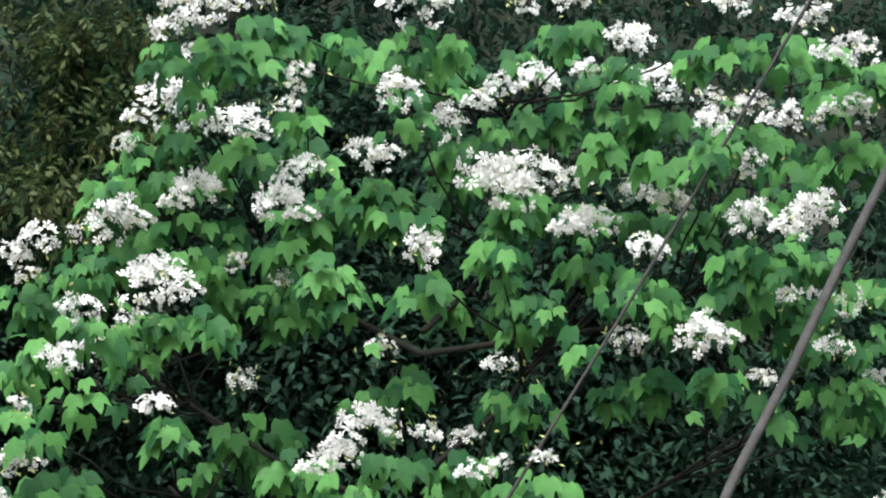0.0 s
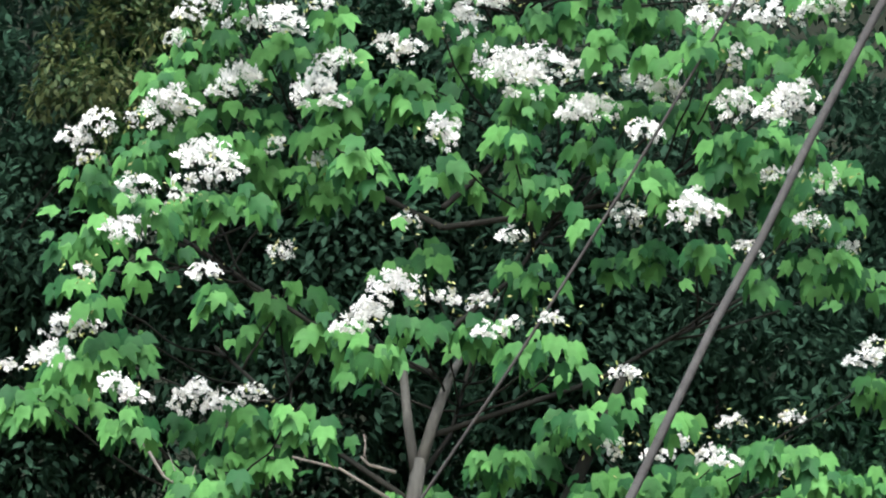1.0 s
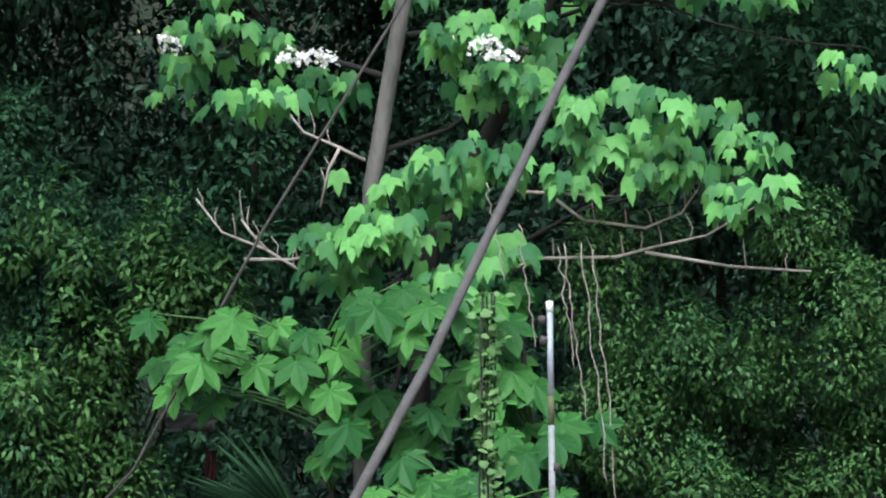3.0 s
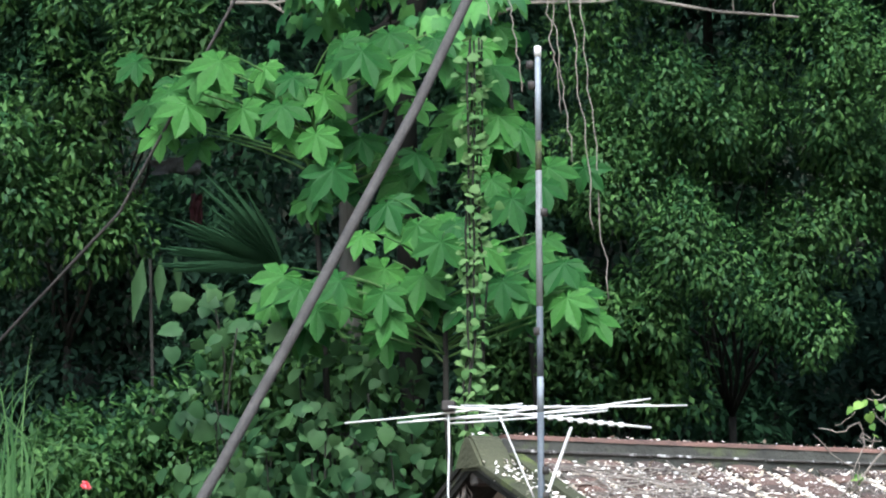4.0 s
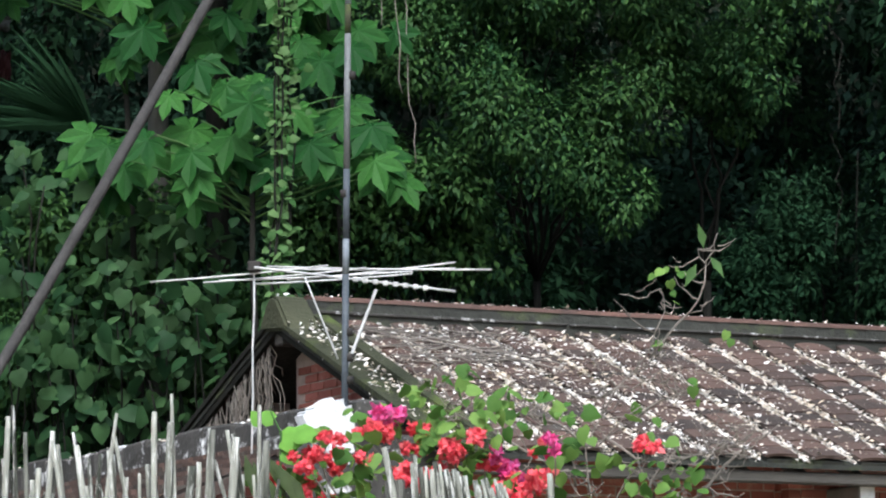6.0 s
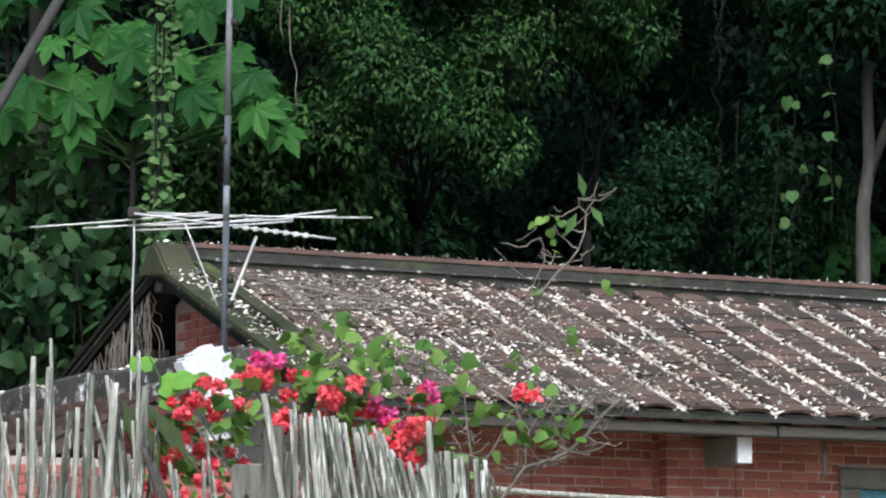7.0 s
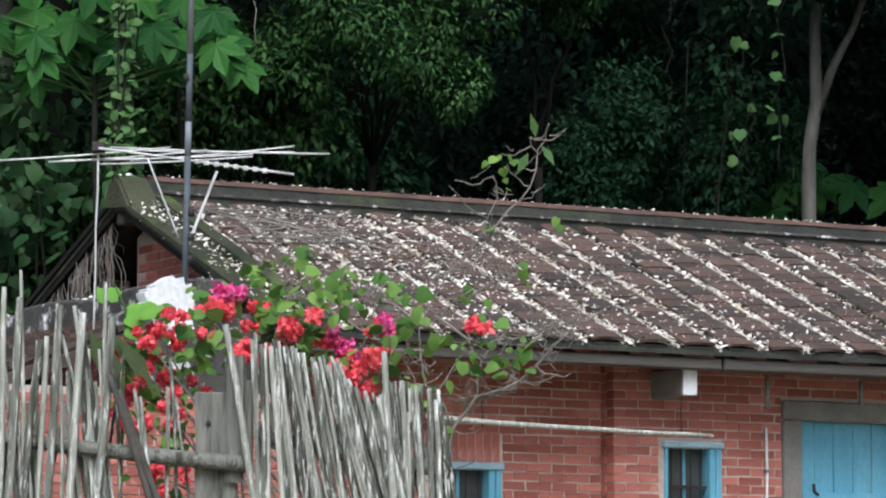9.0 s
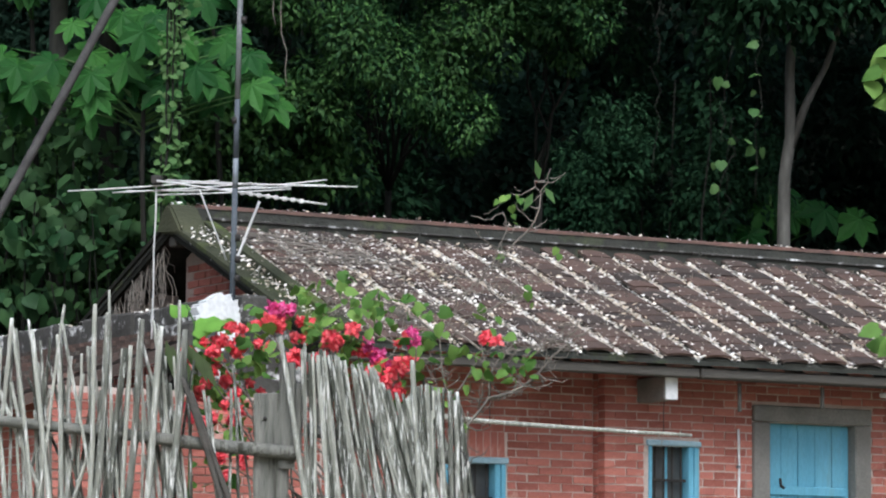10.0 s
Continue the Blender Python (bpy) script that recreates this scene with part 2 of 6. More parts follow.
# leaf blanks: x across, y from stalk to tip, z the upper face
def tung_blank():
    """A pointed leaf with two short side lobes."""
    v = [(0, 0, 0), (0, 0.35, 0.03), (0, 0.7, 0.02), (0, 1.16, -0.10),
         (0.24, -0.10, -0.02), (0.40, 0.14, -0.05), (0.47, 0.62, -0.12), (0.20, 0.55, -0.02), (0.16, 0.80, -0.04)]
    v += [(-x, y, z) for x, y, z in v[4:9]]
    f = [(0, 4, 5, 1), (1, 5, 6, 7), (1, 7, 2), (2, 7, 8), (2, 8, 3),
         (0, 1, 10, 9), (1, 12, 11, 10), (1, 2, 12), (2, 13, 12), (2, 3, 13)]
    return np.array(v), f


def lobed_blank():
    """A wide leaf with seven pointed lobes."""
    v, f = [(0, 0.30, 0.06)], []
    tips = ((-148, .42), (-100, .55), (-52, .70), (0, .80), (52, .70), (100, .55), (148, .42))
    ring = []
    for i, (ang, r) in enumerate(tips):
        w = radians(ang)
        for da, k, dz in ((-20, 0.74, -0.03), (-10, 0.92, -0.09), (0, 1.10, -0.18), (10, 0.90, -0.09), (20, 0.76, -0.03)):
            q = radians(ang + da)
            ring.append((math.sin(q) * r * k, 0.30 + math.cos(q) * r * k, dz))
        if i < 6:
            q = radians((ang + tips[i + 1][0]) / 2)
            ring.append((math.sin(q) * 0.42, 0.30 + math.cos(q) * 0.42, 0.0))
    v += ring
    for i in range(len(ring) - 1):
        f.append((0, 1 + i, 2 + i))
    return np.array(v), f


def heart_blank():
    v = [(0, 0, 0), (0, 0.5, 0.03), (0, 1.0, -0.12), (0.28, -0.1, -0.05), (0.5, 0.2, -0.08), (0.4, 0.55, -0.08)]
    v += [(-x, y, z) for x, y, z in v[3:6]]
    f = [(0, 3, 4, 1), (1, 4, 5), (1, 5, 2), (0, 1, 7, 6), (1, 8, 7), (1, 2, 8)]
    return np.array(v), f


def narrow_blank():
    v = [(0, 0, 0), (0.2, 0.45, 0.04), (0, 1.0, -0.1), (-0.2, 0.45, 0.04), (0, 0.45, -0.03)]
    return np.array(v), [(0, 1, 4), (1, 2, 4), (0, 4, 3), (4, 2, 3)]


def flower_blank():
    """Five white petals in a shallow cup."""
    v, f = [(0, 0, 0)], []
    for i in range(5):
        w = 2 * math.pi * i / 5
        for dw, r, z in ((-0.42, 0.32, 0.14), (-0.3, 0.5, 0.2), (0.3, 0.5, 0.2), (0.42, 0.32, 0.14)):
            v.append((math.cos(w + dw) * r, math.sin(w + dw) * r, z))
        k = 1 + 4 * i
        f += [(0, k, k + 1, k + 2, k + 3)]
    return np.array(v), f


KITE = (np.array([(0, 0, 0), (0.22, 0.42, 0.03), (0, 1.0, -0.1), (-0.22, 0.42, 0.03)]), [(0, 1, 2), (0, 2, 3)])
TUNG, LOBED, HEART, NARROW, FLOWER = tung_blank(), lobed_blank(), heart_blank(), narrow_blank(), flower_blank()


def frames_of(along, up, size):
    """Rotation-and-size matrices whose y runs along, and whose z is as near to up as it can be."""
    y = along / np.linalg.norm(along, axis=1, keepdims=True)
    x = np.cross(y, up)
    x /= np.linalg.norm(x, axis=1, keepdims=True) + 1e-9
    z = np.cross(x, y)
    return np.stack([x, y, z], axis=2) * np.asarray(size).reshape(-1, 1, 1)


def scatter(name, blank, places, mats, mat, parent=None, label=""):
    """One mesh of many small pieces: blank put at each place with its own turn and size."""
    bv, bf = blank
    n, k = len(places), len(bv)
    verts = (np.einsum("nij,kj->nki", mats, bv) + places[:, None, :]).reshape(-1, 3)
    loops = np.concatenate([np.concatenate([np.array(q) for q in bf])[None, :] + np.arange(n)[:, None] * k]).ravel()
    sizes = np.tile([len(q) for q in bf], n)
    me = bpy.data.meshes.new(name)
    me.vertices.add(len(verts))
    me.vertices.foreach_set("co", verts.astype(np.float32).ravel())
    me.loops.add(len(loops))
    me.loops.foreach_set("vertex_index", loops.astype(np.int32))
    me.polygons.add(len(sizes))
    me.polygons.foreach_set("loop_start", np.concatenate([[0], np.cumsum(sizes)[:-1]]).astype(np.int32))
    me.update(calc_edges=True)
    me.validate()
    me.materials.append(mat)
    ob = new(name, me)
    if parent:
        ob.parent = parent
    if label:
        ob["label"] = label
    return ob


def blob_points(r, n, centre, radii, clumps, clump_size, drop=0.35):
    """Points and outward ways on clumps that cover the upper and front shell of an ellipsoid."""
    c, e = np.array(centre), np.array(radii)
    d = r.normal(size=(clumps, 3))
    d /= np.linalg.norm(d, axis=1, keepdims=True)
    d[:, 1] = -np.abs(d[:, 1]) * 0.9 + d[:, 1] * 0.1
    hubs = c + d * e * r.uniform(0.45, 1.0, (clumps, 1))
    size = clump_size * r.uniform(0.5, 1.4, clumps)
    which = r.integers(0, clumps, n)
    o = r.normal(size=(n, 3))
    o /= np.linalg.norm(o, axis=1, keepdims=True)
    o[:, 2] = np.where(o[:, 2] < 0, o[:, 2] * 0.8, o[:, 2])
    pts = hubs[which] + o * size[which][:, None] * np.array([1, 1, 1 + drop]) * r.uniform(0.35, 1.0, (n, 1)) ** 0.4
    return pts, o


def leaf_mass(name, r, blobs, per, leaf, clumps, clump_size, blank, mat, parent=None, label="", droop=0.5):
    P, O = [], []
    for centre, radii in blobs:
        p, o = blob_points(r, per, centre, radii, clumps, clump_size)
        P.append(p), O.append(o)
    P, O = np.concatenate(P), np.concatenate(O)
    n = len(P)
    along = O * 0.7 + r.normal(size=(n, 3)) * 0.45 + np.array([0, -0.15, -droop])
    up = O * 0.5 + r.normal(size=(n, 3)) * 0.3 + np.array([0, -0.25, 0.8])
    ob = scatter(name, blank, P, frames_of(along, up, leaf * r.uniform(0.65, 1.25, n)), mat, parent, label)
    # leaves of a clump share its rounded shading
    nor = O * 0.9 + r.normal(size=(n, 3)) * 0.22 + np.array([0, -0.15, 0.4])
    nor /= np.linalg.norm(nor, axis=1, keepdims=True)
    ob.data.shade_smooth()
    ob.data.normals_split_custom_set_from_vertices(np.repeat(nor, len(blank[0]), axis=0).tolist())
    return ob


# ---- ground ----
def ground_z(x, y):
    z = 1.32 * min(1, max(0, (y - 12) / 10)) ** 1.3
    hill = max(0.0, y - 44.0)
    z += 0.10 * max(0.0, min(y, 44.0) - 33.0) + 0.95 * hill
    if hill > 0:
        z += min(1, hill / 3) * (0.5 * noise.noise((x * 0.25, y * 0.25, 0)) + 0.25 * noise.noise((x * 0.9, y * 0.9, 3)))
    # unseen rises behind the camera and to both sides, added to block low sky
    z += 0.25 * max(0.0, -y - 14) ** 0.95 if y < -14 else 0.0
    z += 0.7 * max(0.0, abs(x) - 26.0) ** 0.9
    side = max(0.0, -4.4 - x) * min(1.0, max(0.0, (y - 24) / 4))
    return z + min(side * 0.35, 1.6)


def build_ground():
    xs = sorted({-900, -400, -180, -90, -60, -50, -40, 40, 50, 60, 90, 180, 400, 900, *[i * 0.8 for i in range(-40, 41)]})
    ys = sorted({-900, -300, -120, -60, -30, 110, 140, 900, *[i * 0.8 for i in range(-18, 120)]})
    verts, faces = [], []
    for y in ys:
        for x in xs:
            verts.append((x, y, ground_z(min(60, max(-60, x)), min(110, max(-60, y)))))
    w = len(xs)
    for j in range(len(ys) - 1):
        for i in range(w - 1):
            faces.append((j * w + i, j * w + i + 1, (j + 1) * w + i + 1, (j + 1) * w + i))
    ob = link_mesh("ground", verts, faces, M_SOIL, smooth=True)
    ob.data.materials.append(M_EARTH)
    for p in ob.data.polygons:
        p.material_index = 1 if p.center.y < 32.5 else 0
    return ob


tagged(build_ground(), "trodden earth yard and soil, coloured dark for forest shade, rising into a wooded hill", "ground", kind="structure")

# ---- house ----
HOUSE = pose(1.218, 27.7, 0, 0, 0, 30)      # x along the front wall, y into the house, z up
FLOOR, EAVE_Y, EAVE_Z, RIDGE_Y, RIDGE_Z = 1.33, -0.55, 3.84, 2.15, 5.00
VERGE, GABLE, END = -2.95, -2.62, 7.6
SLOPE = math.atan2(RIDGE_Z - EAVE_Z, RIDGE_Y - EAVE_Y)
RUN = math.hypot(RIDGE_Z - EAVE_Z, RIDGE_Y - EAVE_Y)
house = thing("brick_house", HOUSE, "old red brick farmhouse with a blossom-littered clay tile roof", "house")
house_m = HOUSE


def quad_prism(bm, outline, x0, x1):
    """A prism along x from an outline in y, z."""
    a = [bm.verts.new((x0, y, z)) for y, z in outline]
    b = [bm.verts.new((x1, y, z)) for y, z in outline]
    bm.faces.new(a[::-1]), bm.faces.new(b)
    for i in range(len(a)):
        j = (i + 1) % len(a)
        bm.faces.new((a[i], a[j], b[j], b[i]))


def wall_with_holes(name, x0, x1, y0, y1, z0, z1, holes, mat, parent, label=""):
    """A wall slab, cut through at each hole (x0, x1, z0, z1)."""
    xs = sorted({x0, x1, *[v for h in holes for v in h[:2]]})
    zs = sorted({z0, z1, *[v for h in holes for v in h[2:] if z0 < v < z1]})
    solid = lambda i, j: 0 <= i < len(xs) - 1 and 0 <= j < len(zs) - 1 and not any(
        h[0] < (xs[i] + xs[i + 1]) / 2 < h[1] and h[2] < (zs[j] + zs[j + 1]) / 2 < h[3] for h in holes)
    bm = bmesh.new()
    grid = {}

    def at(i, j, y):
        if (i, j, y) not in grid:
            grid[i, j, y] = bm.verts.new((xs[i], y, zs[j]))
        return grid[i, j, y]

    for i in range(len(xs) - 1):
        for j in range(len(zs) - 1):
            if not solid(i, j):
                continue
            bm.faces.new((at(i, j, y0), at(i + 1, j, y0), at(i + 1, j + 1, y0), at(i, j + 1, y0)))
            bm.faces.new((at(i, j + 1, y1), at(i + 1, j + 1, y1), at(i + 1, j, y1), at(i, j, y1)))
            for di, dj, a, b in ((-1, 0, (i, j + 1), (i, j)), (1, 0, (i + 1, j), (i + 1, j + 1)), (0, -1, (i, j), (i + 1, j)), (0, 1, (i + 1, j + 1), (i, j + 1))):
                if not solid(i + di, j + dj):
                    bm.faces.new((at(*b, y0), at(*a, y0), at(*a, y1), at(*b, y1)))
    return part(name, bm, mat, parent, label)


STEP = 0.16                                   # the bay beside the door stands forward of the rest
DOOR = (1.66, 2.62, FLOOR + 0.02, 3.39)
WIN = (0.44, 0.88, 2.30, 3.15)
WIN_L = (-1.42, -0.90, 2.15, 2.96)
WALL_TOP = 3.98
front = wall_with_holes("front_wall", 0.014, END - 0.2, 0.006, 0.26, 1.0, WALL_TOP, [DOOR, WIN], M_MORTAR, house, "lime mortar behind the brick face")
front_l = wall_with_holes("front_wall_recess", GABLE, 0.0, STEP + 0.006, STEP + 0.26, 1.0, WALL_TOP, [WIN_L], M_MORTAR, house)
bm = bmesh.new()
slope_at = lambda y: RIDGE_Z - abs(y - RIDGE_Y) * math.tan(SLOPE) - 0.10
for y0, y1, low, high in ((STEP + 0.26, 2.50, 1.0, 9.0), (2.50, 3.10, 1.0, 4.12), (3.10, 4.1, 1.0, 9.0)):
    ys = [y0, *[y for y in (RIDGE_Y,) if y0 < y < y1], y1]
    quad_prism(bm, [(y0, low), (y1, low), *[(y, min(high, slope_at(y))) for y in ys[::-1]]], GABLE + 0.012, GABLE + 0.24)
gable = part("gable_wall", bm, M_MORTAR, house)
boxed("back_wall", (GABLE + 0.24, END - 0.2, 3.86, 4.1, 1.0, 4.1), M_BRICK_J, house)
bm = bmesh.new()
quad_prism(bm, [(0.3, 1.0), (3.85, 1.0), (3.85, slope_at(3.85)), (RIDGE_Y, slope_at(RIDGE_Y)), (0.3, slope_at(0.3))], END - 0.45, END - 0.2)
part("far_gable_wall", bm, M_BRICK_J, house)
bm = bmesh.new()
box(bm, GABLE + 0.3, END - 0.5, 0.5, 3.8, 1.2, FLOOR)
part("floor_slab", bm, M_CEMENT, house)

# roof boarding, eave beam, rafters, barge board
bm = bmesh.new()
for s in (1, -1):
    yo = lambda y: RIDGE_Y + s * (y - RIDGE_Y)
    quad_prism(bm, [(yo(EAVE_Y), EAVE_Z - 0.055), (yo(RIDGE_Y), RIDGE_Z - 0.055), (yo(RIDGE_Y), RIDGE_Z - 0.02), (yo(EAVE_Y), EAVE_Z - 0.02)][::s], VERGE, END)
roof = part("roof", bm, M_RIDGE, house, "mossy tiled roof with blossom lying in its channels")
for i in range(3):
    x0, x1 = (VERGE + 0.1, 0.62, 3.3)[i], (0.61, 3.29, END)[i]
    boxed("eave_beam", (x0, x1, EAVE_Y + 0.03, EAVE_Y + 0.13, EAVE_Z - 0.155, EAVE_Z - 0.075 + 0.004 * i), M_OLDWOOD, house, "weathered grey timber under the eave", bevel=0.012, wobble=0.006)
for i in range(22):
    x = VERGE + 0.5 + i * 0.46
    b = bmesh.new()
    quad_prism(b, [(EAVE_Y + 0.14, EAVE_Z - 0.15), (0.4, EAVE_Z + 0.26), (0.4, EAVE_Z + 0.34), (EAVE_Y + 0.14, EAVE_Z - 0.075)], x, x + 0.07)
    part("rafter", b, M_OLDWOOD, roof)
b = bmesh.new()
for s in (1, -1):
    yo = lambda y: RIDGE_Y + s * (y - RIDGE_Y)
    quad_prism(b, [(yo(EAVE_Y), EAVE_Z - 0.105), (yo(RIDGE_Y), RIDGE_Z - 0.105), (yo(RIDGE_Y), RIDGE_Z - 0.058), (yo(EAVE_Y), EAVE_Z - 0.058)][::s], VERGE + 0.01, VERGE + 0.045)
part("barge_board", b, M_DEEPBARK, house, "dark rotten barge boards")
for y in (0.75, RIDGE_Y, 3.5):
    boxed("purlin", (VERGE + 0.03, GABLE + 0.02, y - 0.06, y + 0.06, slope_at(y) - 0.10, slope_at(y) + 0.02), M_OLDWOOD, house, bevel=0.012)
# beam end carrying the eave
beam = boxed("eave_bracket", (0.33, 0.46, EAVE_Y + 0.14, 0.05, 3.50, 3.70), M_CEMENT, house, "concrete beam end, pale at its face", bevel=0.012)
boxed("beam_end_face", (0.335, 0.455, EAVE_Y + 0.132, EAVE_Y + 0.141, 3.505, 3.695), M_PLASTER, beam, bevel=0.003)

# ridge: a mortar wall with a row of clay caps, stepping up at the verge
bm = bmesh.new()
box(bm, VERGE + 0.22, END, RIDGE_Y - 0.10, RIDGE_Y + 0.10, RIDGE_Z - 0.08, RIDGE_Z + 0.135, bevel=0.01)
ridge = part("ridge", bm, M_RIDGE, house, "lichen-grey mortar ridge")
for x0, x1 in ((VERGE + 0.3, -0.6), (-0.58, 2.3), (2.33, END)):
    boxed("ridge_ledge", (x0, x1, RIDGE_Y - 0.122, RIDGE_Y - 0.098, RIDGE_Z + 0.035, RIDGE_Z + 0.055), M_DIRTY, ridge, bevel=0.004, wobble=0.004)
bm = bmesh.new()
quad_prism(bm, [(RIDGE_Y - 0.30, RIDGE_Z - 0.12), (RIDGE_Y + 0.22, RIDGE_Z - 0.08), (RIDGE_Y + 0.08, RIDGE_Z + 0.09), (RIDGE_Y + 0.01, RIDGE_Z + 0.165), (RIDGE_Y - 0.07, RIDGE_Z + 0.140)], VERGE - 0.025, VERGE + 0.24)
bmesh.ops.bevel(bm, geom=bm.edges[:], offset=0.02, segments=2, affect="EDGES")
part("ridge_end", bm, M_MOSS, ridge, "mossy pointed end of the ridge")
for s in (1, -1):
    yo = lambda y: RIDGE_Y + s * (y - RIDGE_Y)
    # verge: mossy mortar rolls running down the gable edge
    for x0, x1, h in ((VERGE - 0.02, VERGE + 0.12, 0.02), (VERGE + 0.13, VERGE + 0.25, 0.0), (VERGE + 0.26, VERGE + 0.38, 0.07)):
        bm = bmesh.new()
        quad_prism(bm, [(yo(EAVE_Y - 0.02), EAVE_Z - 0.02), (yo(RIDGE_Y), RIDGE_Z - 0.02), (yo(RIDGE_Y), RIDGE_Z + h), (yo(EAVE_Y - 0.02), EAVE_Z + h)][::s], x0, x1)
        # the far slope takes the dark bark: rot and shade in one colour
        part("verge", bm, M_MOSS if s > 0 else M_DEEPBARK, roof, "green mossy mortar verge" if s > 0 else "rotten verge, coloured dark for shade")


# ---- television mast and aerial ----
def build_mast():
    m = thing("antenna_mast", pose(-1.76, 26.0, 0), "tall steel pipe mast with taped joints and peeling paint", "mast")
    axis = lambda z: -0.01 + (z - 3.9) * 0.0155
    for z0, z1, mat, label in ((1.2, 3.9, M_TAPED, ""), (3.9, 5.03, M_TAPED, "dark slate-painted section"), (5.03, 5.27, M_STEEL, ""), (5.27, 5.74, M_TAPED, "dark taped section"),
                               (5.74, 6.66, M_RUSTY, "rust-stained section"), (6.66, 6.86, M_MOSS, "algae-stained section"), (6.86, 7.44, M_STEEL, "pale blue-grey section")):
        tube("section", [(axis(z0), 0, z0), (axis(z1), 0, z1)], [0.0235 - 0.0008 * (z0 - 3.9), 0.0235 - 0.0008 * (z1 - 3.9)], mat, m, label, sides=12)
    tube("cap", [(0.045, 0, 7.44), (0.045, 0, 7.51)], [0.025, 0.025], M_ALU, m, sides=10)
    for z, dx in ((7.36, -0.04), (7.22, -0.03), (6.35, 0.03), (5.55, -0.03), (4.45, 0.0), (4.62, 0.0), (4.30, 0.0)):
        tube("clamp", [(dx + 0.03, 0, z), (dx + 0.03, 0, z + 0.05)], [0.028, 0.028], M_DARK, m, sides=8)
    return m


def build_aerial():
    """A wide fishbone aerial lying level, seen nearly edge on, with its stays."""
    a = thing("roof_aerial", pose(-1.95, 26.5, 0), "old oxidised aluminium fishbone aerial on thin stays", "aerial")
    boom = tube("boom", bend((-0.44, -0.2, 5.13), (0.90, 0.15, 4.99)), 0.0085, M_ALU, a, "twisted oxidised boom", sides=8)
    rods = ((-1.15, 5.05, 0.05, 5.15, -0.35), (-0.80, 5.05, 0.30, 5.14, -0.15), (-0.70, 5.07, 0.62, 5.12, 0.0), (-0.38, 5.17, 1.15, 5.13, 0.15),
            (-0.35, 5.16, 0.90, 5.15, 0.3), (-0.25, 5.09, 0.90, 5.20, 0.45), (-0.45, 5.03, 0.62, 5.09, -0.25))
    for x0, z0, x1, z1, y in rods:
        tube("element", bend((x0, y * 0.4, z0), (x1, y * 0.4 + 0.05, z1), 0.008), 0.0062, M_ALU, a, sides=6)
    tube("stay", bend((-0.45, -0.1, 5.15), (-0.475, -0.1, 3.72), 0, 5, 0.006), 0.0075, M_ALU, a, sides=6)
    tube("stay", bend((-0.10, -0.2, 5.06), (0.12, -0.2, 4.50)), 0.0065, M_ALU, a, sides=6)
    tube("stay", bend((0.36, 0.15, 5.01), (0.16, 0.0, 4.45)), 0.012, M_ALU, a, sides=6)
    boxed("junction_box", (-0.49, -0.40, -0.16, -0.08, 5.11, 5.18), M_DARK, a, bevel=0.008)
    for i in range(9):
        s = 0.45 + i * 0.05
        x, y, z = -0.44 + 1.34 * s, -0.2 + 0.35 * s, 5.13 - 0.14 * s
        boxed("clip", (x - 0.018, x + 0.018, y - 0.015, y + 0.015, z - 0.018, z + 0.015), M_ALU, boom, bevel=0.004)
    return a


build_mast()
build_aerial()

# ---- cables ----
heavy = thing("overhead_cable", pose(0, 0, 0), "thick weathered black guy cable running slantwise to the ground", "cable")
GUY = [(-4.36, 17.0, 0.45), (-3.22, 18.76, 3.18), (-2.96, 19.74, 3.98), (-2.68, 20.71, 4.84), (-2.17, 22.25, 6.34), (-1.51, 24.16, 8.46), (-1.14, 25.03, 9.50),
       (-0.62, 26.21, 11.02), (-0.30, 26.81, 11.82), (0.03, 27.45, 12.72), (0.59, 28.43, 14.15), (1.70, 30.19, 16.89), (6.5, 33.0, 22.0)]
tube("cable", GUY, [0.027, 0.028, 0.029, 0.030, 0.030, 0.030, 0.030, 0.030, 0.030, 0.031, 0.031, 0.032, 0.032], M_CABLE, heavy, sides=10)
tube("ground_anchor", [(-4.36, 17.0, 0.2), (-4.36, 17.0, 0.6)], [0.05, 0.045], M_STEEL, heavy, sides=10)
thin = thing("thin_overhead_wire", pose(0, 33, 0), "thin black wire strung across the tree", "wire")
tube("wire", [(-9.6, 2.0, 4.6), (-5.9, 0.6, 7.9), (-4.63, 0, 9.88), (-3.33, 0, 11.92), (-2.44, 0, 13.23), (-1.54, 0, 14.67), (-0.6, 0, 16.23), (0.04, 0, 17.29), (1.6, 0, 19.6), (6.5, 0, 22.5)], 0.015, M_DARK, thin, sides=6)
pole = thing("utility_pole", pose(6.5, 33.0, ground_z(6.5, 33.0)), "tall grey concrete pole carrying the wires", "pole")
tube("shaft", [(0, 0, -0.4), (0, 0, 22.0)], [0.17, 0.11], M_CEMENT, pole, sides=12)
post2 = thing("wire_post", pose(-9.6, 35.0, 0), "weathered wooden wire post", "post")
tube("shaft", [(0, 0, 1.0), (0, 0, 4.8)], [0.08, 0.07], M_OLDWOOD, post2, sides=8)


# ---- the flowering tung tree ----
tung = thing("tung_tree", pose(0, 0, 0), "tall tung tree in full white blossom with drooping green leaves", "tree")
TRUNK = [(-3.98, 34.5, 1.6), (-4.0, 34.5, 5.0), (-3.98, 34.5, 9.2), (-3.86, 34.5, 10.6), (-3.62, 34.5, 11.9), (-3.52, 34.5, 12.4), (-3.46, 34.5, 12.8)]
tube("trunk", TRUNK, [0.17, 0.11, 0.080, 0.076, 0.074, 0.072, 0.064], M_BARK, tung, "grey-brown furrowed bark", sides=14)
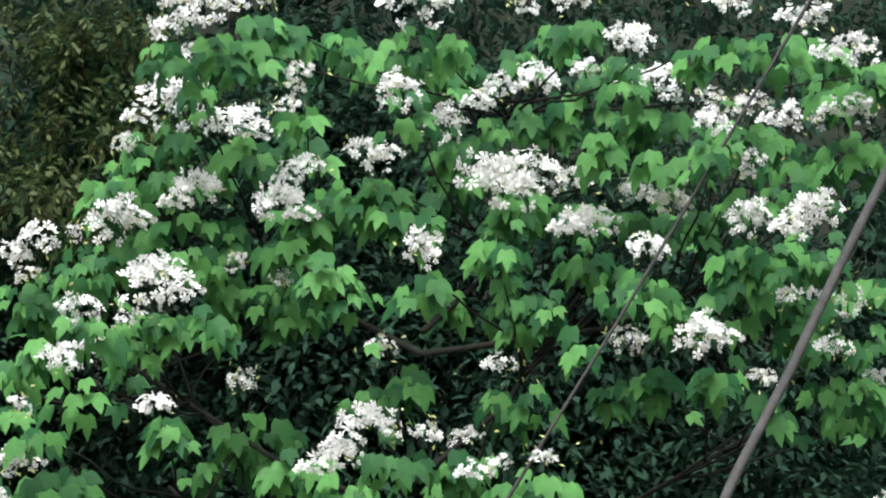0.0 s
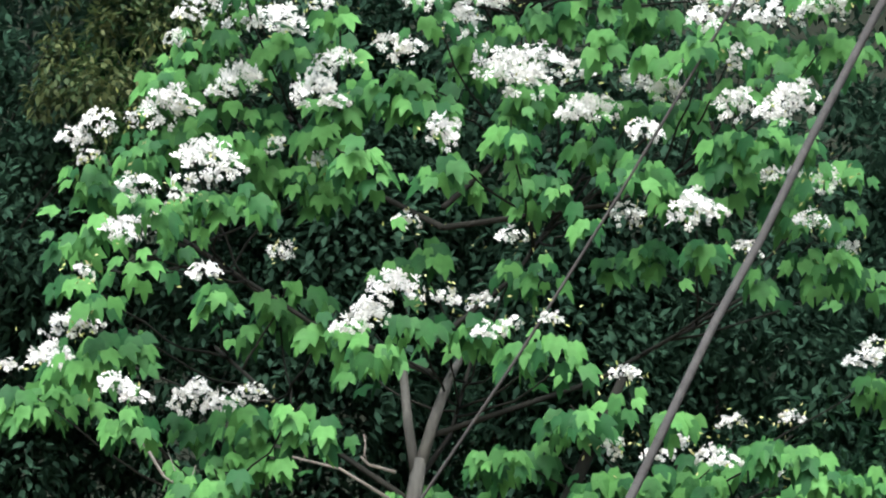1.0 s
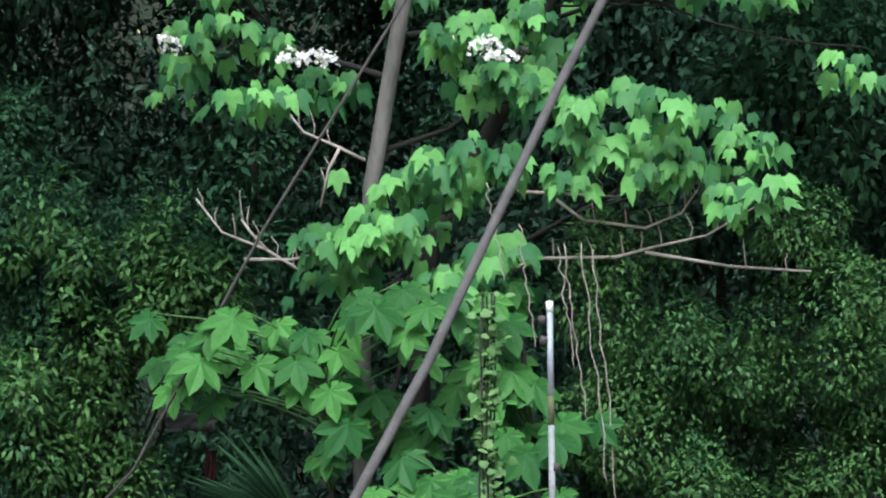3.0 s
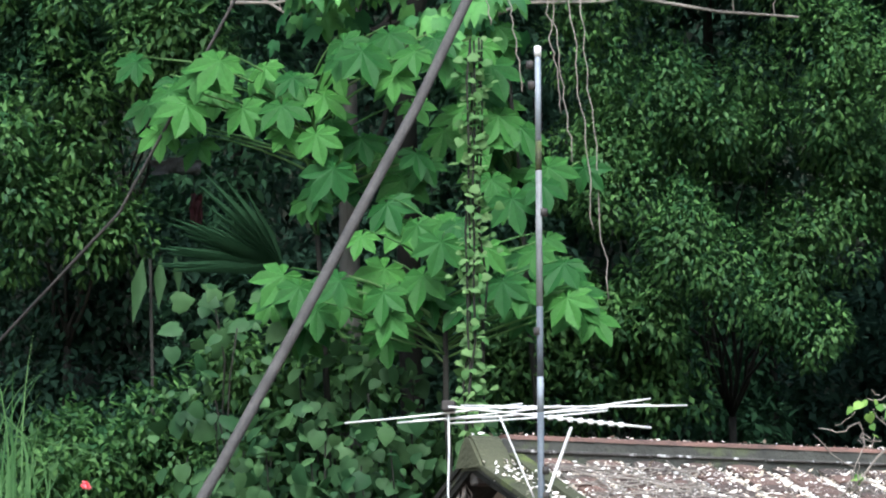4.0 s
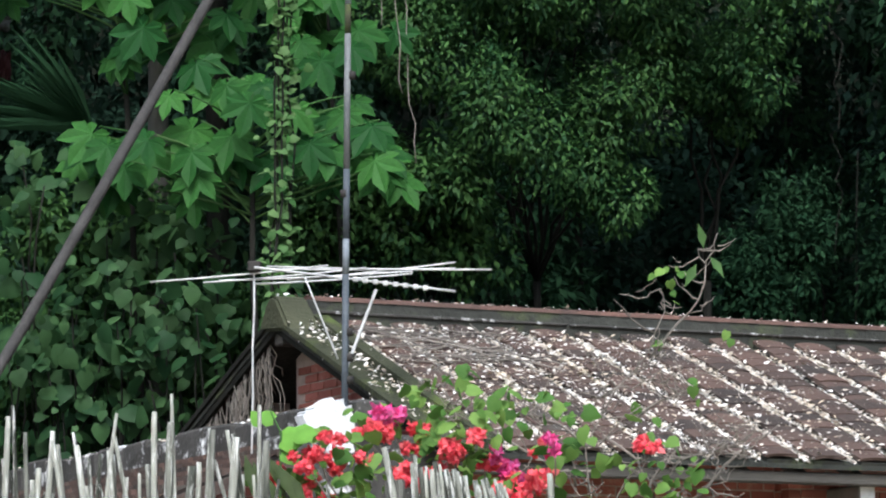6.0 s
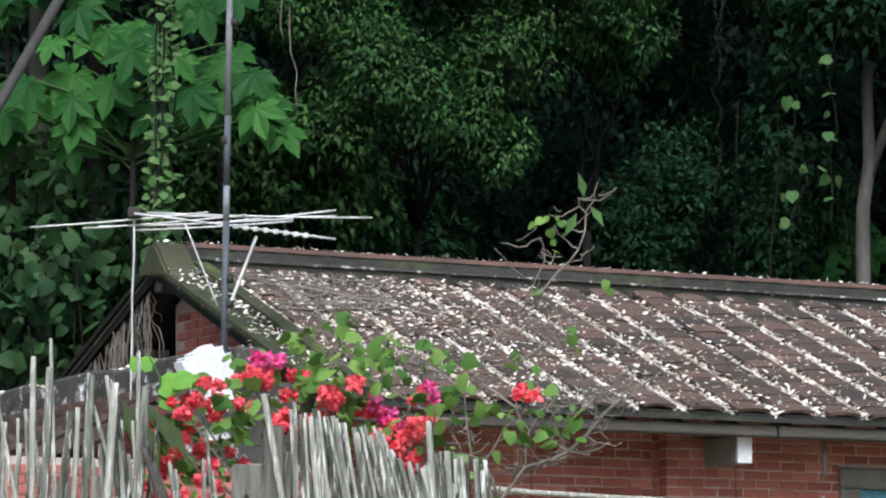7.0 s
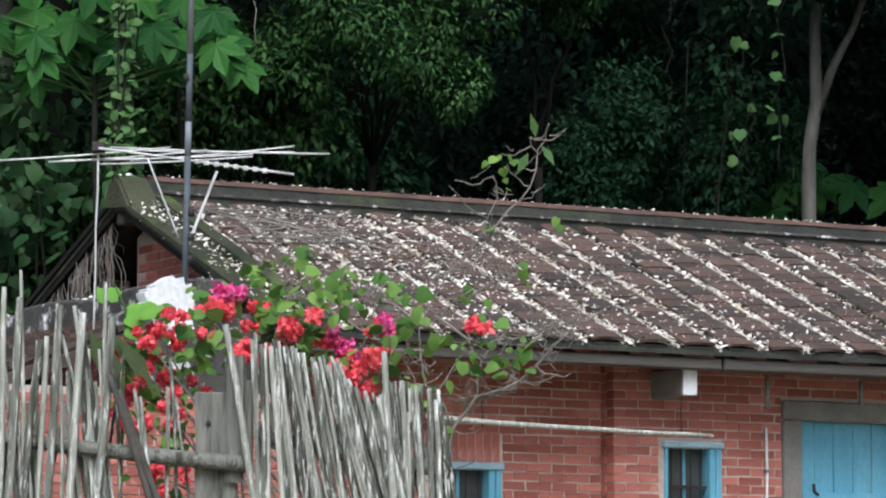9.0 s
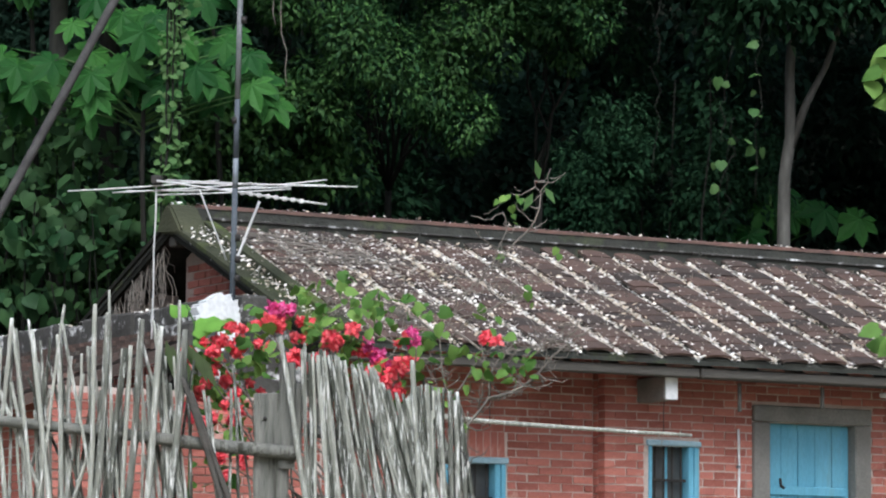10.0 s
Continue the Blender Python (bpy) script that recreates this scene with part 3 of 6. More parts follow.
tube("fork", [(-3.50, 34.5, 12.6), (-3.32, 34.52, 13.2), (-3.21, 34.7, 13.6), (-3.14, 35.6, 14.2), (-3.1, 36.6, 14.6)], [0.058, 0.052, 0.044, 0.03, 0.018], M_BARK, tung, sides=10)
tube("fork", [(-3.49, 34.5, 12.6), (-3.56, 34.48, 13.15), (-3.62, 34.7, 13.7), (-3.7, 35.5, 14.1), (-3.8, 36.4, 14.4)], [0.052, 0.044, 0.038, 0.026, 0.016], M_BARK, tung, sides=10)
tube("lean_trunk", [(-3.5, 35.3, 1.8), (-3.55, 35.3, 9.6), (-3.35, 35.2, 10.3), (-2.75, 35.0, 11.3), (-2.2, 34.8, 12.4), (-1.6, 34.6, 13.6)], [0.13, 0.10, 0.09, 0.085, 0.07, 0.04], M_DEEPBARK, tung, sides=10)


def cluster_mesh(seed, n, size):
    """A loose panicle of five-petalled flowers."""
    r = np.random.default_rng(seed)
    d = r.normal(size=(n, 3))
    d /= np.linalg.norm(d, axis=1, keepdims=True)
    d[:, 2] = np.abs(d[:, 2]) * 0.9 - 0.25
    p = d * np.array([1.0, 0.75, 0.80]) * size * r.uniform(0.45, 1.0, (n, 1))
    face = d + np.array([0, -0.7, 0.25]) + r.normal(size=(n, 3)) * 0.35
    return p, frames_of(r.normal(size=(n, 3)), face, 0.066 * r.uniform(0.7, 1.25, n)), r


CLUSTERS = []
for seed, n, size in ((1, 60, 0.24), (2, 42, 0.22), (3, 24, 0.19), (4, 80, 0.29)):
    p, f, r = cluster_mesh(seed, n, size)
    ob = scatter("panicle", FLOWER, p, f, M_PETAL)
    me = ob.data
    bpy.data.objects.remove(ob)
    CLUSTERS.append(me)
me_leaf = link_mesh("leaf", TUNG[0], TUNG[1], M_TUNG_ONE)
LEAF_ONE = me_leaf.data
bpy.data.objects.remove(me_leaf)
single_leaves = 0


def place(name, me, m, parent, label=""):
    ob = new(name, me)
    ob.parent = parent
    ob.matrix_basis = m
    if label:
        ob["label"] = label
    return ob


def matrix_of(p, f):
    m = Matrix([[*f[i], p[i]] for i in range(3)] + [[0, 0, 0, 1]])
    return m


def limb(kind, base, sprays):
    """A limb from the trunk that forks to each spray: hanging leaves under a panicle of blossom."""
    global single_leaves
    r = np.random.default_rng(sum(map(ord, kind)))
    S = np.array([s[:3] for s in sprays])
    mid = Vector(S.mean(axis=0)) + Vector((0, 0.9, -0.15))
    base = Vector(base)
    knee = base.lerp(mid, 0.5) + Vector((0, 0.5, 0.0))
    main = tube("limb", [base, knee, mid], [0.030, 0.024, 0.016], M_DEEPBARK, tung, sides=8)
    lines = []
    P, F, Q, G, bp = [], [], [], [], []
    for x, y, z, w, fl in sprays:
        if (x > -1.1 and 13.6 < z < 15.2 and fl < 2 and int(-x * 100) % 2) or (-2.4 < x < -1.1 and 13.7 < z < 14.9 and fl < 2) or (not fl and -4.3 < x < -2.2 and 14.4 < z < 15.4):
            continue
        c = Vector((x, y, z))
        start = knee.lerp(mid, r.uniform(0.2, 1.0))
        lines.append((bend(start, c + Vector((0, 0.12, -0.02)), 0.12, 6, 0.03, int(r.integers(1e6))), [0.014, 0.013, 0.012, 0.010, 0.009, 0.008, 0.006]))
        # leaves stand in rosettes at the shoot tips and hang outward from them
        tips = 1 if w < 0.47 or (13.5 < z < 15.3 and w < 0.6) else 2 if w < 0.70 else 3
        pos, along, up = [], [], []
        for k in range(tips):
            at = np.array(c) + np.array([(k - (tips - 1) / 2) * w * 0.40 + r.uniform(-.08, .08), r.uniform(-0.15, 0.15), -0.05 - abs(k - (tips - 1) / 2) * 0.10 + r.uniform(-.09, .06)])
            n = int(r.integers(7, 16))
            a = np.arange(n) * 2.4 + r.uniform(0, 6)
            u = np.stack([np.cos(a), np.sin(a) * 0.8, 0 * a], 1)
            out = r.uniform(0.25, 1.0, n)[:, None]
            wide = r.uniform(0.15, 0.29)
            pos.append(at + u * out * wide + np.array([0, 0, -0.04]) - np.array([0, 0, 0.17]) * out * r.uniform(0.2, 1.0, (n, 1)) + r.normal(size=(n, 1)) * np.array([0, 0, 0.065]))
            along.append(u * (0.18 + 0.25 * out) + r.normal(size=(n, 3)) * 0.14 + np.array([0, -0.05, -0.85]))
            up.append(u * 0.30 + r.normal(size=(n, 3)) * 0.20 + np.array([0, -0.80, 0.45]))
        pos, along, up = np.concatenate(pos), np.concatenate(along), np.concatenate(up)
        n = len(pos)
        f = frames_of(along, up, 0.205 * r.uniform(0.55, 1.2, n))
        if z < 12.9 and single_leaves < 290:
            k = min(n, 12, 290 - single_leaves)
            for i in range(k):
                place("leaf", LEAF_ONE, matrix_of(pos[i], f[i]), tung)
            single_leaves += k
            pos, f = pos[k:], f[k:]
        P.append(pos), F.append(f)
        k = n // 12
        q = np.array(c) + r.normal(size=(k, 3)) * np.array([w * 0.42, 0.25, w * 0.34]) + np.array([0, 0.75, -0.12])
        P.append(q), F.append(frames_of(r.normal(size=(k, 3)) * 0.4 + np.array([0, -0.2, -0.8]), r.normal(size=(k, 3)) * 0.3 + np.array([0, -0.6, 0.7]), 0.2 * r.uniform(0.7, 1.2, k)))
        if fl:
            me = CLUSTERS[(2, 2, 1, 0)[fl] if w < 0.7 else (2, 1, 0, 3)[fl]]
            s = (0, 0.85, 1.1, 1.28)[fl] * min(1.25, max(0.7, w / 0.55)) * r.uniform(0.9, 1.1) * (0.68 if z < 13.7 else 1.0)
            top = c + Vector((0, -0.48, -0.10 + 0.05 * w))
            place("panicle", me, Matrix.Translation(top) @ Euler((r.uniform(-.3, .3), r.uniform(-.4, .4), r.uniform(0, 6))).to_matrix().to_4x4() @ Matrix.Diagonal((s, s, s, 1)), tung)
            if fl > 1 and w > 0.5:
                side = top + Vector((r.choice([-1, 1]) * w * 0.32, 0.05, r.uniform(-0.1, 0.04)))
                place("panicle", CLUSTERS[2], Matrix.Translation(side), tung)
            for i in range(5 * (4 - fl)):
                bp.append(np.array(top) + r.normal(size=3) * np.array([0.14, 0.08, 0.08]))
            lines.append(([c, top], [0.008, 0.005]))
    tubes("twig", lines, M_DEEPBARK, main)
    tagged(scatter("leaves", TUNG, np.concatenate(P), np.concatenate(F), M_TUNG, main), kind="stuff")
    if bp:
        bp = np.array(bp)
        tagged(scatter("bud_spray", NARROW, bp, frames_of(r.normal(size=(len(bp), 3)) + np.array([0, 0, .8]), r.normal(size=(len(bp), 3)), np.full(len(bp), 0.055)), M_BUD, main), kind="stuff")


limb("crown_top", (-3.15, 34.5, 16.6), [
    (-4.84, 33.32, 17.50, 0.82, 3), (-4.10, 34.50, 18.04, 0.77, 0), (-3.11, 33.61, 17.64, 0.75, 3),
    (-2.96, 34.63, 17.80, 0.47, 0), (-2.29, 34.68, 18.05, 0.65, 1), (-1.78, 32.94, 17.27, 0.37, 3),
    (-0.62, 33.33, 17.29, 0.74, 1), (0.09, 35.14, 18.01, 0.52, 2), (0.37, 33.87, 17.08, 0.67, 2),
    (-1.40, 33.32, 17.05, 0.37, 3), (-3.63, 35.49, 18.27, 0.44, 0), (-4.46, 34.33, 18.09, 0.51, 1)])
limb("upper_left", (-3.23, 34.5, 15.0), [
    (-5.22, 34.64, 17.25, 0.99, 3), (-5.60, 34.35, 16.80, 0.68, 1), (-4.75, 34.71, 17.07, 0.73, 2),
    (-4.08, 33.63, 16.99, 0.42, 2), (-4.32, 34.70, 17.23, 0.47, 1), (-5.05, 34.71, 16.52, 0.56, 3),
    (-5.08, 34.45, 16.16, 0.64, 0), (-4.18, 34.43, 16.51, 0.47, 3), (-4.31, 34.28, 16.17, 0.59, 3),
    (-3.79, 33.44, 15.43, 0.54, 0), (-4.54, 34.97, 16.14, 0.65, 0), (-5.83, 34.60, 16.77, 0.47, 0),
    (-5.02, 33.96, 17.37, 0.46, 2)])
limb("upper_mid", (-3.22, 34.5, 15.2), [
    (-3.18, 32.87, 16.47, 0.45, 3), (-2.98, 34.70, 17.00, 0.47, 3), (-3.61, 34.34, 16.59, 0.55, 2),
    (-2.56, 34.88, 17.35, 0.52, 2), (-2.22, 34.73, 17.37, 0.47, 3), (-1.84, 34.87, 17.51, 0.43, 2),
    (-1.27, 34.83, 17.30, 0.61, 3), (-1.12, 34.17, 16.72, 0.55, 0), (-2.58, 35.06, 17.11, 0.57, 0),
    (-3.32, 34.28, 16.35, 0.47, 0), (-1.50, 34.86, 17.75, 0.35, 3), (-3.03, 35.23, 16.95, 0.44, 0),
    (-1.60, 33.51, 16.58, 0.46, 0)])
limb("upper_right", (-3.23, 34.5, 15.0), [
    (-0.77, 33.10, 16.17, 0.41, 3), (-0.47, 33.78, 16.61, 0.50, 2), (-0.07, 35.42, 17.22, 0.62, 2),
    (0.40, 34.26, 16.75, 0.51, 2), (-0.80, 34.68, 17.11, 0.34, 2), (-0.49, 33.96, 16.19, 0.42, 2),
    (-0.51, 33.92, 15.70, 0.50, 3), (-0.02, 33.65, 15.59, 0.58, 3), (-0.66, 34.07, 15.53, 0.55, 0),
    (-1.13, 34.59, 15.56, 0.56, 0), (0.39, 34.59, 15.64, 0.60, 0), (-0.17, 35.29, 15.57, 0.48, 2),
    (-0.17, 34.80, 16.61, 0.52, 0), (-0.25, 35.34, 15.87, 0.48, 1)])
limb("middle", (-3.31, 34.5, 13.9), [
    (-2.56, 34.68, 16.43, 0.69, 3), (-2.25, 34.98, 16.65, 0.57, 3), (-1.95, 34.78, 16.49, 0.39, 2),
    (-2.54, 33.66, 15.75, 0.54, 0), (-1.84, 34.69, 16.02, 0.52, 3), (-1.46, 35.42, 16.64, 0.53, 2),
    (-1.16, 34.79, 16.25, 0.43, 3), (-1.34, 34.05, 15.53, 0.42, 3), (-0.97, 34.87, 16.53, 0.48, 2),
    (-3.05, 33.26, 15.30, 0.45, 3), (-2.70, 35.13, 15.99, 0.74, 0), (-2.29, 34.56, 15.59, 0.47, 0),
    (-1.99, 33.93, 14.90, 0.50, 0), (-1.59, 33.44, 15.22, 0.50, 0)])
limb("left_limb", (-3.34, 34.5, 13.6), [
    (-5.71, 34.68, 16.26, 0.56, 3), (-6.49, 34.98, 16.19, 0.57, 3), (-5.85, 33.49, 15.65, 0.41, 1),
    (-6.52, 35.06, 15.97, 0.57, 1), (-5.23, 33.70, 15.26, 0.83, 3), (-5.72, 33.13, 14.87, 0.41, 3),
    (-5.50, 33.95, 15.08, 0.50, 1), (-4.78, 34.99, 15.96, 0.52, 1), (-4.43, 35.22, 15.88, 0.53, 1),
    (-5.80, 32.90, 14.36, 0.49, 3), (-5.76, 34.65, 15.16, 0.52, 2), (-6.36, 33.40, 14.86, 0.62, 0),
    (-6.70, 34.88, 15.04, 0.52, 0)])
limb("left_low", (-3.52, 34.5, 12.4), [
    (-5.19, 33.53, 14.19, 0.37, 3), (-4.76, 35.24, 14.99, 0.66, 1), (-4.88, 35.46, 14.72, 0.80, 0),
    (-4.22, 34.41, 14.27, 0.60, 0), (-6.75, 35.50, 14.46, 0.62, 2), (-6.13, 33.98, 14.10, 0.63, 0),
    (-6.22, 33.47, 14.21, 0.50, 1)])
limb("centre_low", (-3.48, 34.5, 12.6), [
    (-2.56, 34.62, 14.80, 0.69, 1), (-3.42, 32.87, 13.71, 0.57, 3), (-3.72, 33.23, 13.60, 0.53, 3),
    (-3.15, 34.20, 14.10, 0.64, 1), (-2.87, 34.64, 14.22, 0.43, 2), (-2.53, 33.64, 13.62, 0.54, 2),
    (-2.16, 33.39, 13.58, 0.45, 2), (-3.57, 35.21, 15.22, 0.66, 1), (-2.07, 33.99, 13.60, 0.55, 0),
    (-4.21, 35.41, 14.22, 0.49, 0)])
limb("right_mid", (-3.41, 34.5, 13.0), [
    (-1.55, 35.27, 15.20, 0.70, 1), (-0.91, 33.63, 14.60, 0.54, 3), (-0.75, 34.31, 14.46, 0.68, 1),
    (-0.48, 34.44, 14.54, 0.30, 2), (0.12, 34.72, 14.86, 0.69, 1), (0.23, 34.61, 15.21, 0.69, 1),
    (0.09, 34.53, 14.21, 0.77, 0), (-0.33, 34.66, 15.06, 0.47, 0), (0.40, 35.37, 14.80, 0.62, 1),
    (-1.20, 34.42, 14.81, 0.51, 0)])
limb("left_hang", (-3.67, 34.5, 11.6), [
    (-7.08, 34.25, 13.63, 0.78, 1), (-6.78, 34.88, 13.91, 0.70, 2), (-5.91, 33.32, 13.09, 0.62, 3),
    (-6.45, 33.96, 13.89, 0.63, 1), (-5.50, 34.95, 13.51, 0.75, 3), (-4.89, 34.45, 13.37, 0.64, 2),
    (-5.16, 34.51, 13.07, 0.74, 0), (-5.14, 33.33, 12.47, 0.52, 0), (-5.06, 34.21, 12.27, 0.73, 0),
    (-5.56, 34.08, 11.84, 0.39, 3), (-4.73, 33.34, 11.41, 0.67, 0), (-4.29, 34.65, 11.77, 0.69, 2),
    (-5.66, 34.69, 11.89, 0.45, 0), (-4.39, 33.43, 13.06, 0.52, 0)])
limb("right_low", (-3.60, 34.5, 12.0), [
    (-3.50, 34.68, 12.67, 0.54, 0), (-2.79, 34.33, 12.91, 0.69, 0), (-2.30, 34.79, 12.98, 0.74, 0),
    (-1.69, 34.08, 12.61, 0.73, 1), (-1.15, 34.86, 12.89, 0.55, 2), (-0.68, 34.92, 13.06, 1.00, 1),
    (-0.15, 33.35, 12.57, 0.71, 1), (-1.54, 33.43, 13.04, 0.95, 1), (0.34, 34.79, 12.70, 0.74, 0),
    (0.71, 35.42, 13.83, 0.66, 2), (0.60, 33.85, 11.54, 0.53, 0), (-0.33, 34.30, 12.41, 0.64, 1),
    (-2.12, 34.60, 13.35, 0.64, 0), (-0.88, 34.00, 12.50, 0.53, 2)])
limb("right_hang", (-3.81, 34.5, 10.9), [
    (-2.83, 34.10, 12.08, 0.73, 0), (-2.31, 33.99, 12.08, 0.73, 0), (-2.74, 34.11, 11.68, 0.54, 2),
    (-2.47, 34.61, 11.79, 0.54, 2), (-2.32, 33.96, 11.44, 0.53, 0), (-3.14, 34.13, 12.05, 0.44, 0)])
limb("low_right", (-3.93, 34.5, 9.6), [
    (-1.49, 33.43, 11.20, 0.91, 0), (-0.97, 34.14, 11.27, 0.93, 0), (-0.47, 33.62, 10.85, 0.67, 0),
    (-1.72, 33.64, 10.65, 0.82, 0), (-0.88, 33.84, 10.64, 0.72, 0), (-0.44, 33.50, 10.36, 0.67, 0),
    (-1.87, 33.73, 10.94, 0.58, 0), (-1.32, 33.84, 10.89, 0.63, 0)])
limb("low_centre", (-3.95, 34.5, 9.4), [
    (-2.95, 33.57, 10.83, 0.86, 0), (-3.46, 34.05, 10.80, 0.58, 0), (-2.63, 33.85, 10.77, 0.58, 0),
    (-3.91, 33.52, 10.21, 0.76, 0), (-4.01, 33.59, 10.11, 0.57, 0), (-3.17, 34.24, 10.76, 0.59, 0)])
limb("base_left", (-3.96, 34.5, 8.0), [
    (-3.90, 33.68, 10.18, 0.72, 0), (-4.10, 34.04, 9.97, 0.63, 0), (-2.86, 33.75, 9.95, 0.72, 0),
    (-2.96, 33.69, 9.73, 0.62, 0), (-3.60, 33.67, 10.16, 0.53, 0)])

# bare curving twigs low on the tree
DEAD_LEFT = [
    [(-4.15, 34.00, 9.86), (-4.45, 34.00, 9.71), (-4.76, 34.00, 9.92), (-5.16, 34.00, 10.10), (-5.39, 34.00, 10.42)],
    [(-4.76, 34.00, 9.92), (-4.91, 34.00, 10.10), (-4.98, 34.00, 10.21)],
    [(-3.86, 34.00, 10.70), (-4.11, 34.00, 10.84), (-4.41, 34.00, 10.99), (-4.62, 34.00, 11.28)],
    [(-4.08, 34.00, 10.84), (-4.19, 34.00, 10.64), (-4.27, 34.00, 10.29)],
    [(-3.68, 34.00, 12.29), (-4.11, 34.00, 12.58), (-4.57, 34.00, 12.72)],
    [(-3.62, 34.00, 12.53), (-3.86, 34.00, 12.61), (-3.93, 34.00, 12.69)],
    [(-4.96, 34.00, 9.84), (-4.55, 34.00, 9.82), (-4.22, 34.00, 9.87)]]
DEAD_RIGHT = [
    [(-2.74, 34.00, 9.57), (-2.34, 34.00, 9.73), (-1.64, 34.00, 9.71), (-1.34, 34.00, 9.78), (-0.84, 34.00, 9.87), (-0.33, 34.00, 10.15)],
    [(-2.20, 34.00, 10.29), (-1.93, 34.00, 10.06), (-1.38, 34.00, 9.96), (-1.06, 34.00, 10.08), (-0.87, 34.00, 10.34)],
    [(-1.39, 34.00, 9.74), (-0.65, 34.00, 9.58), (0.06, 34.00, 9.50)],
    [(-5.90, 34.00, 12.96), (-5.67, 34.00, 12.57), (-5.30, 34.00, 12.33)],
    [(-2.63, 34.00, 10.36), (-2.12, 34.00, 10.31), (-1.62, 34.00, 10.26)]]
rr = random.Random(8)
for pts in DEAD_LEFT + DEAD_RIGHT:
    pts = [Vector(p) for p in pts]
    dead = tube("dead_branch", pts, [0.017 - 0.010 * i / len(pts) for i in range(len(pts))], M_TWIG, tung, "bare grey upcurved branch", sides=6)
    for a, b in zip(pts[1:], pts[2:]):
        for s in (0.2, 0.7):
            q = a.lerp(b, s)
            tube("twig", [q, q + Vector((rr.uniform(-.03, .03), 0, 0.10)), q + Vector((rr.uniform(-.06, .02), 0, rr.uniform(0.15, 0.3)))], [0.008, 0.006, 0.003], M_TWIG, dead, sides=5)


# ---- hanging vines ----
def vine(name, top, bottom, strands, leaves, leaf, label, wander=0.05):
    v = thing(name, pose(0, 0, 0), label, "vine")
    r = np.random.default_rng(len(name) + int(abs(top[0]) * 100))
    lines, P = [], []
    for i in range(strands):
        o = Vector((r.uniform(-0.06, 0.06), r.uniform(-0.05, 0.05), 0))
        pts = bend(Vector(top) + o, Vector(bottom) + o * 2 + Vector((0, 0, r.uniform(0, 0.8) if strands > 2 else 0)), 0, 16, wander, int(r.integers(1e6)))
        lines.append((pts, 0.009 if leaves > 99 else 0.005))
    tubes("stem", lines, M_TWIG if name == "bare_vine" else M_DEEPBARK, v)
    if leaves:
        s = r.uniform(0, 1, leaves)
        c = np.array(top)[None, :] * (1 - s[:, None]) + np.array(bottom)[None, :] * s[:, None]
        P = c + r.normal(size=(leaves, 3)) * np.array([0.062, 0.05, 0.02])
        along = r.normal(size=(leaves, 3)) * np.array([1, .3, .3]) + np.array([0, -0.2, -0.35])
        scatter("leaves", HEART, P, frames_of(along, r.normal(size=(leaves, 3)) * 0.4 + np.array([0, -0.6, 0.6]), leaf * r.uniform(0.6, 1.2, leaves)), M_VINE, v)
    return v


vine("leafy_vine_column", (-2.55, 31.0, 8.75), (-2.70, 31.0, 2.0), 5, 800, 0.078, "climber-wrapped dead stem with small paired leaves", 0.03)
for x, y, z0, z1 in ((-2.10, 33.6, 9.75, 8.2), (-1.97, 33.6, 9.75, 7.6), (-1.88, 33.6, 9.7, 7.0), (-2.12, 33.5, 9.7, 8.6), (-2.45, 33.4, 9.9, 8.8), (-2.75, 33.5, 10.3, 9.4)):
    vine("bare_vine", (x, y, z0), (x + 0.12, y, z1), 1, 0, 0.05, "pale bare hanging vine", 0.022)
for x, z0, z1, n in ((3.30, 9.6, 6.3, 14), (2.9, 8.0, 6.2, 6), (2.2, 9.5, 6.6, 0), (1.6, 10.2, 8.2, 0), (3.0, 7.2, 6.1, 0)):
    vine("hanging_vine", (x, 37.0, z0), (x - 0.1, 37.0, z1), 1, n, 0.12, "thin creeper with a few heart-shaped leaves", 0.08)


# where the wide leaves, creepers and leafy masses hang
LOBED_UPPER = [
    (-5.39, 33.22, 8.87), (-5.10, 33.15, 9.02), (-4.74, 33.18, 8.69), (-4.57, 33.39, 9.10), (-3.67, 32.85, 9.07),
    (-3.21, 32.89, 9.06), (-3.39, 32.94, 8.88), (-3.87, 32.94, 9.05), (-4.07, 32.90, 8.38), (-3.76, 33.53, 8.45),
    (-3.28, 33.45, 8.29), (-3.93, 32.91, 8.08), (-4.30, 33.20, 8.95), (-4.92, 33.07, 9.09), (-5.22, 33.07, 8.71),
    (-4.39, 33.10, 8.68)]
LOBED_RIGHT = [
    (-2.58, 33.70, 8.64), (-2.76, 33.66, 8.48), (-2.63, 33.50, 8.05), (-2.45, 33.38, 7.85), (-2.14, 33.48, 8.13),
    (-2.69, 33.34, 9.21), (-2.62, 33.64, 9.08), (-2.39, 33.75, 8.54), (-2.81, 33.52, 8.71), (-2.18, 33.31, 7.95)]
LOBED_LOWER = [
    (-3.83, 32.37, 7.02), (-3.47, 32.51, 6.93), (-3.15, 32.67, 7.09), (-2.79, 32.80, 6.88), (-2.48, 32.52, 6.99),
    (-2.21, 32.81, 7.30), (-1.97, 32.69, 7.15), (-1.94, 32.55, 6.84), (-2.61, 32.51, 7.28), (-4.05, 32.60, 6.82),
    (-3.20, 32.74, 7.54), (-3.43, 32.54, 6.74), (-3.68, 32.74, 7.46), (-2.34, 32.57, 6.95), (-2.98, 32.42, 7.33),
    (-4.20, 32.63, 7.02)]
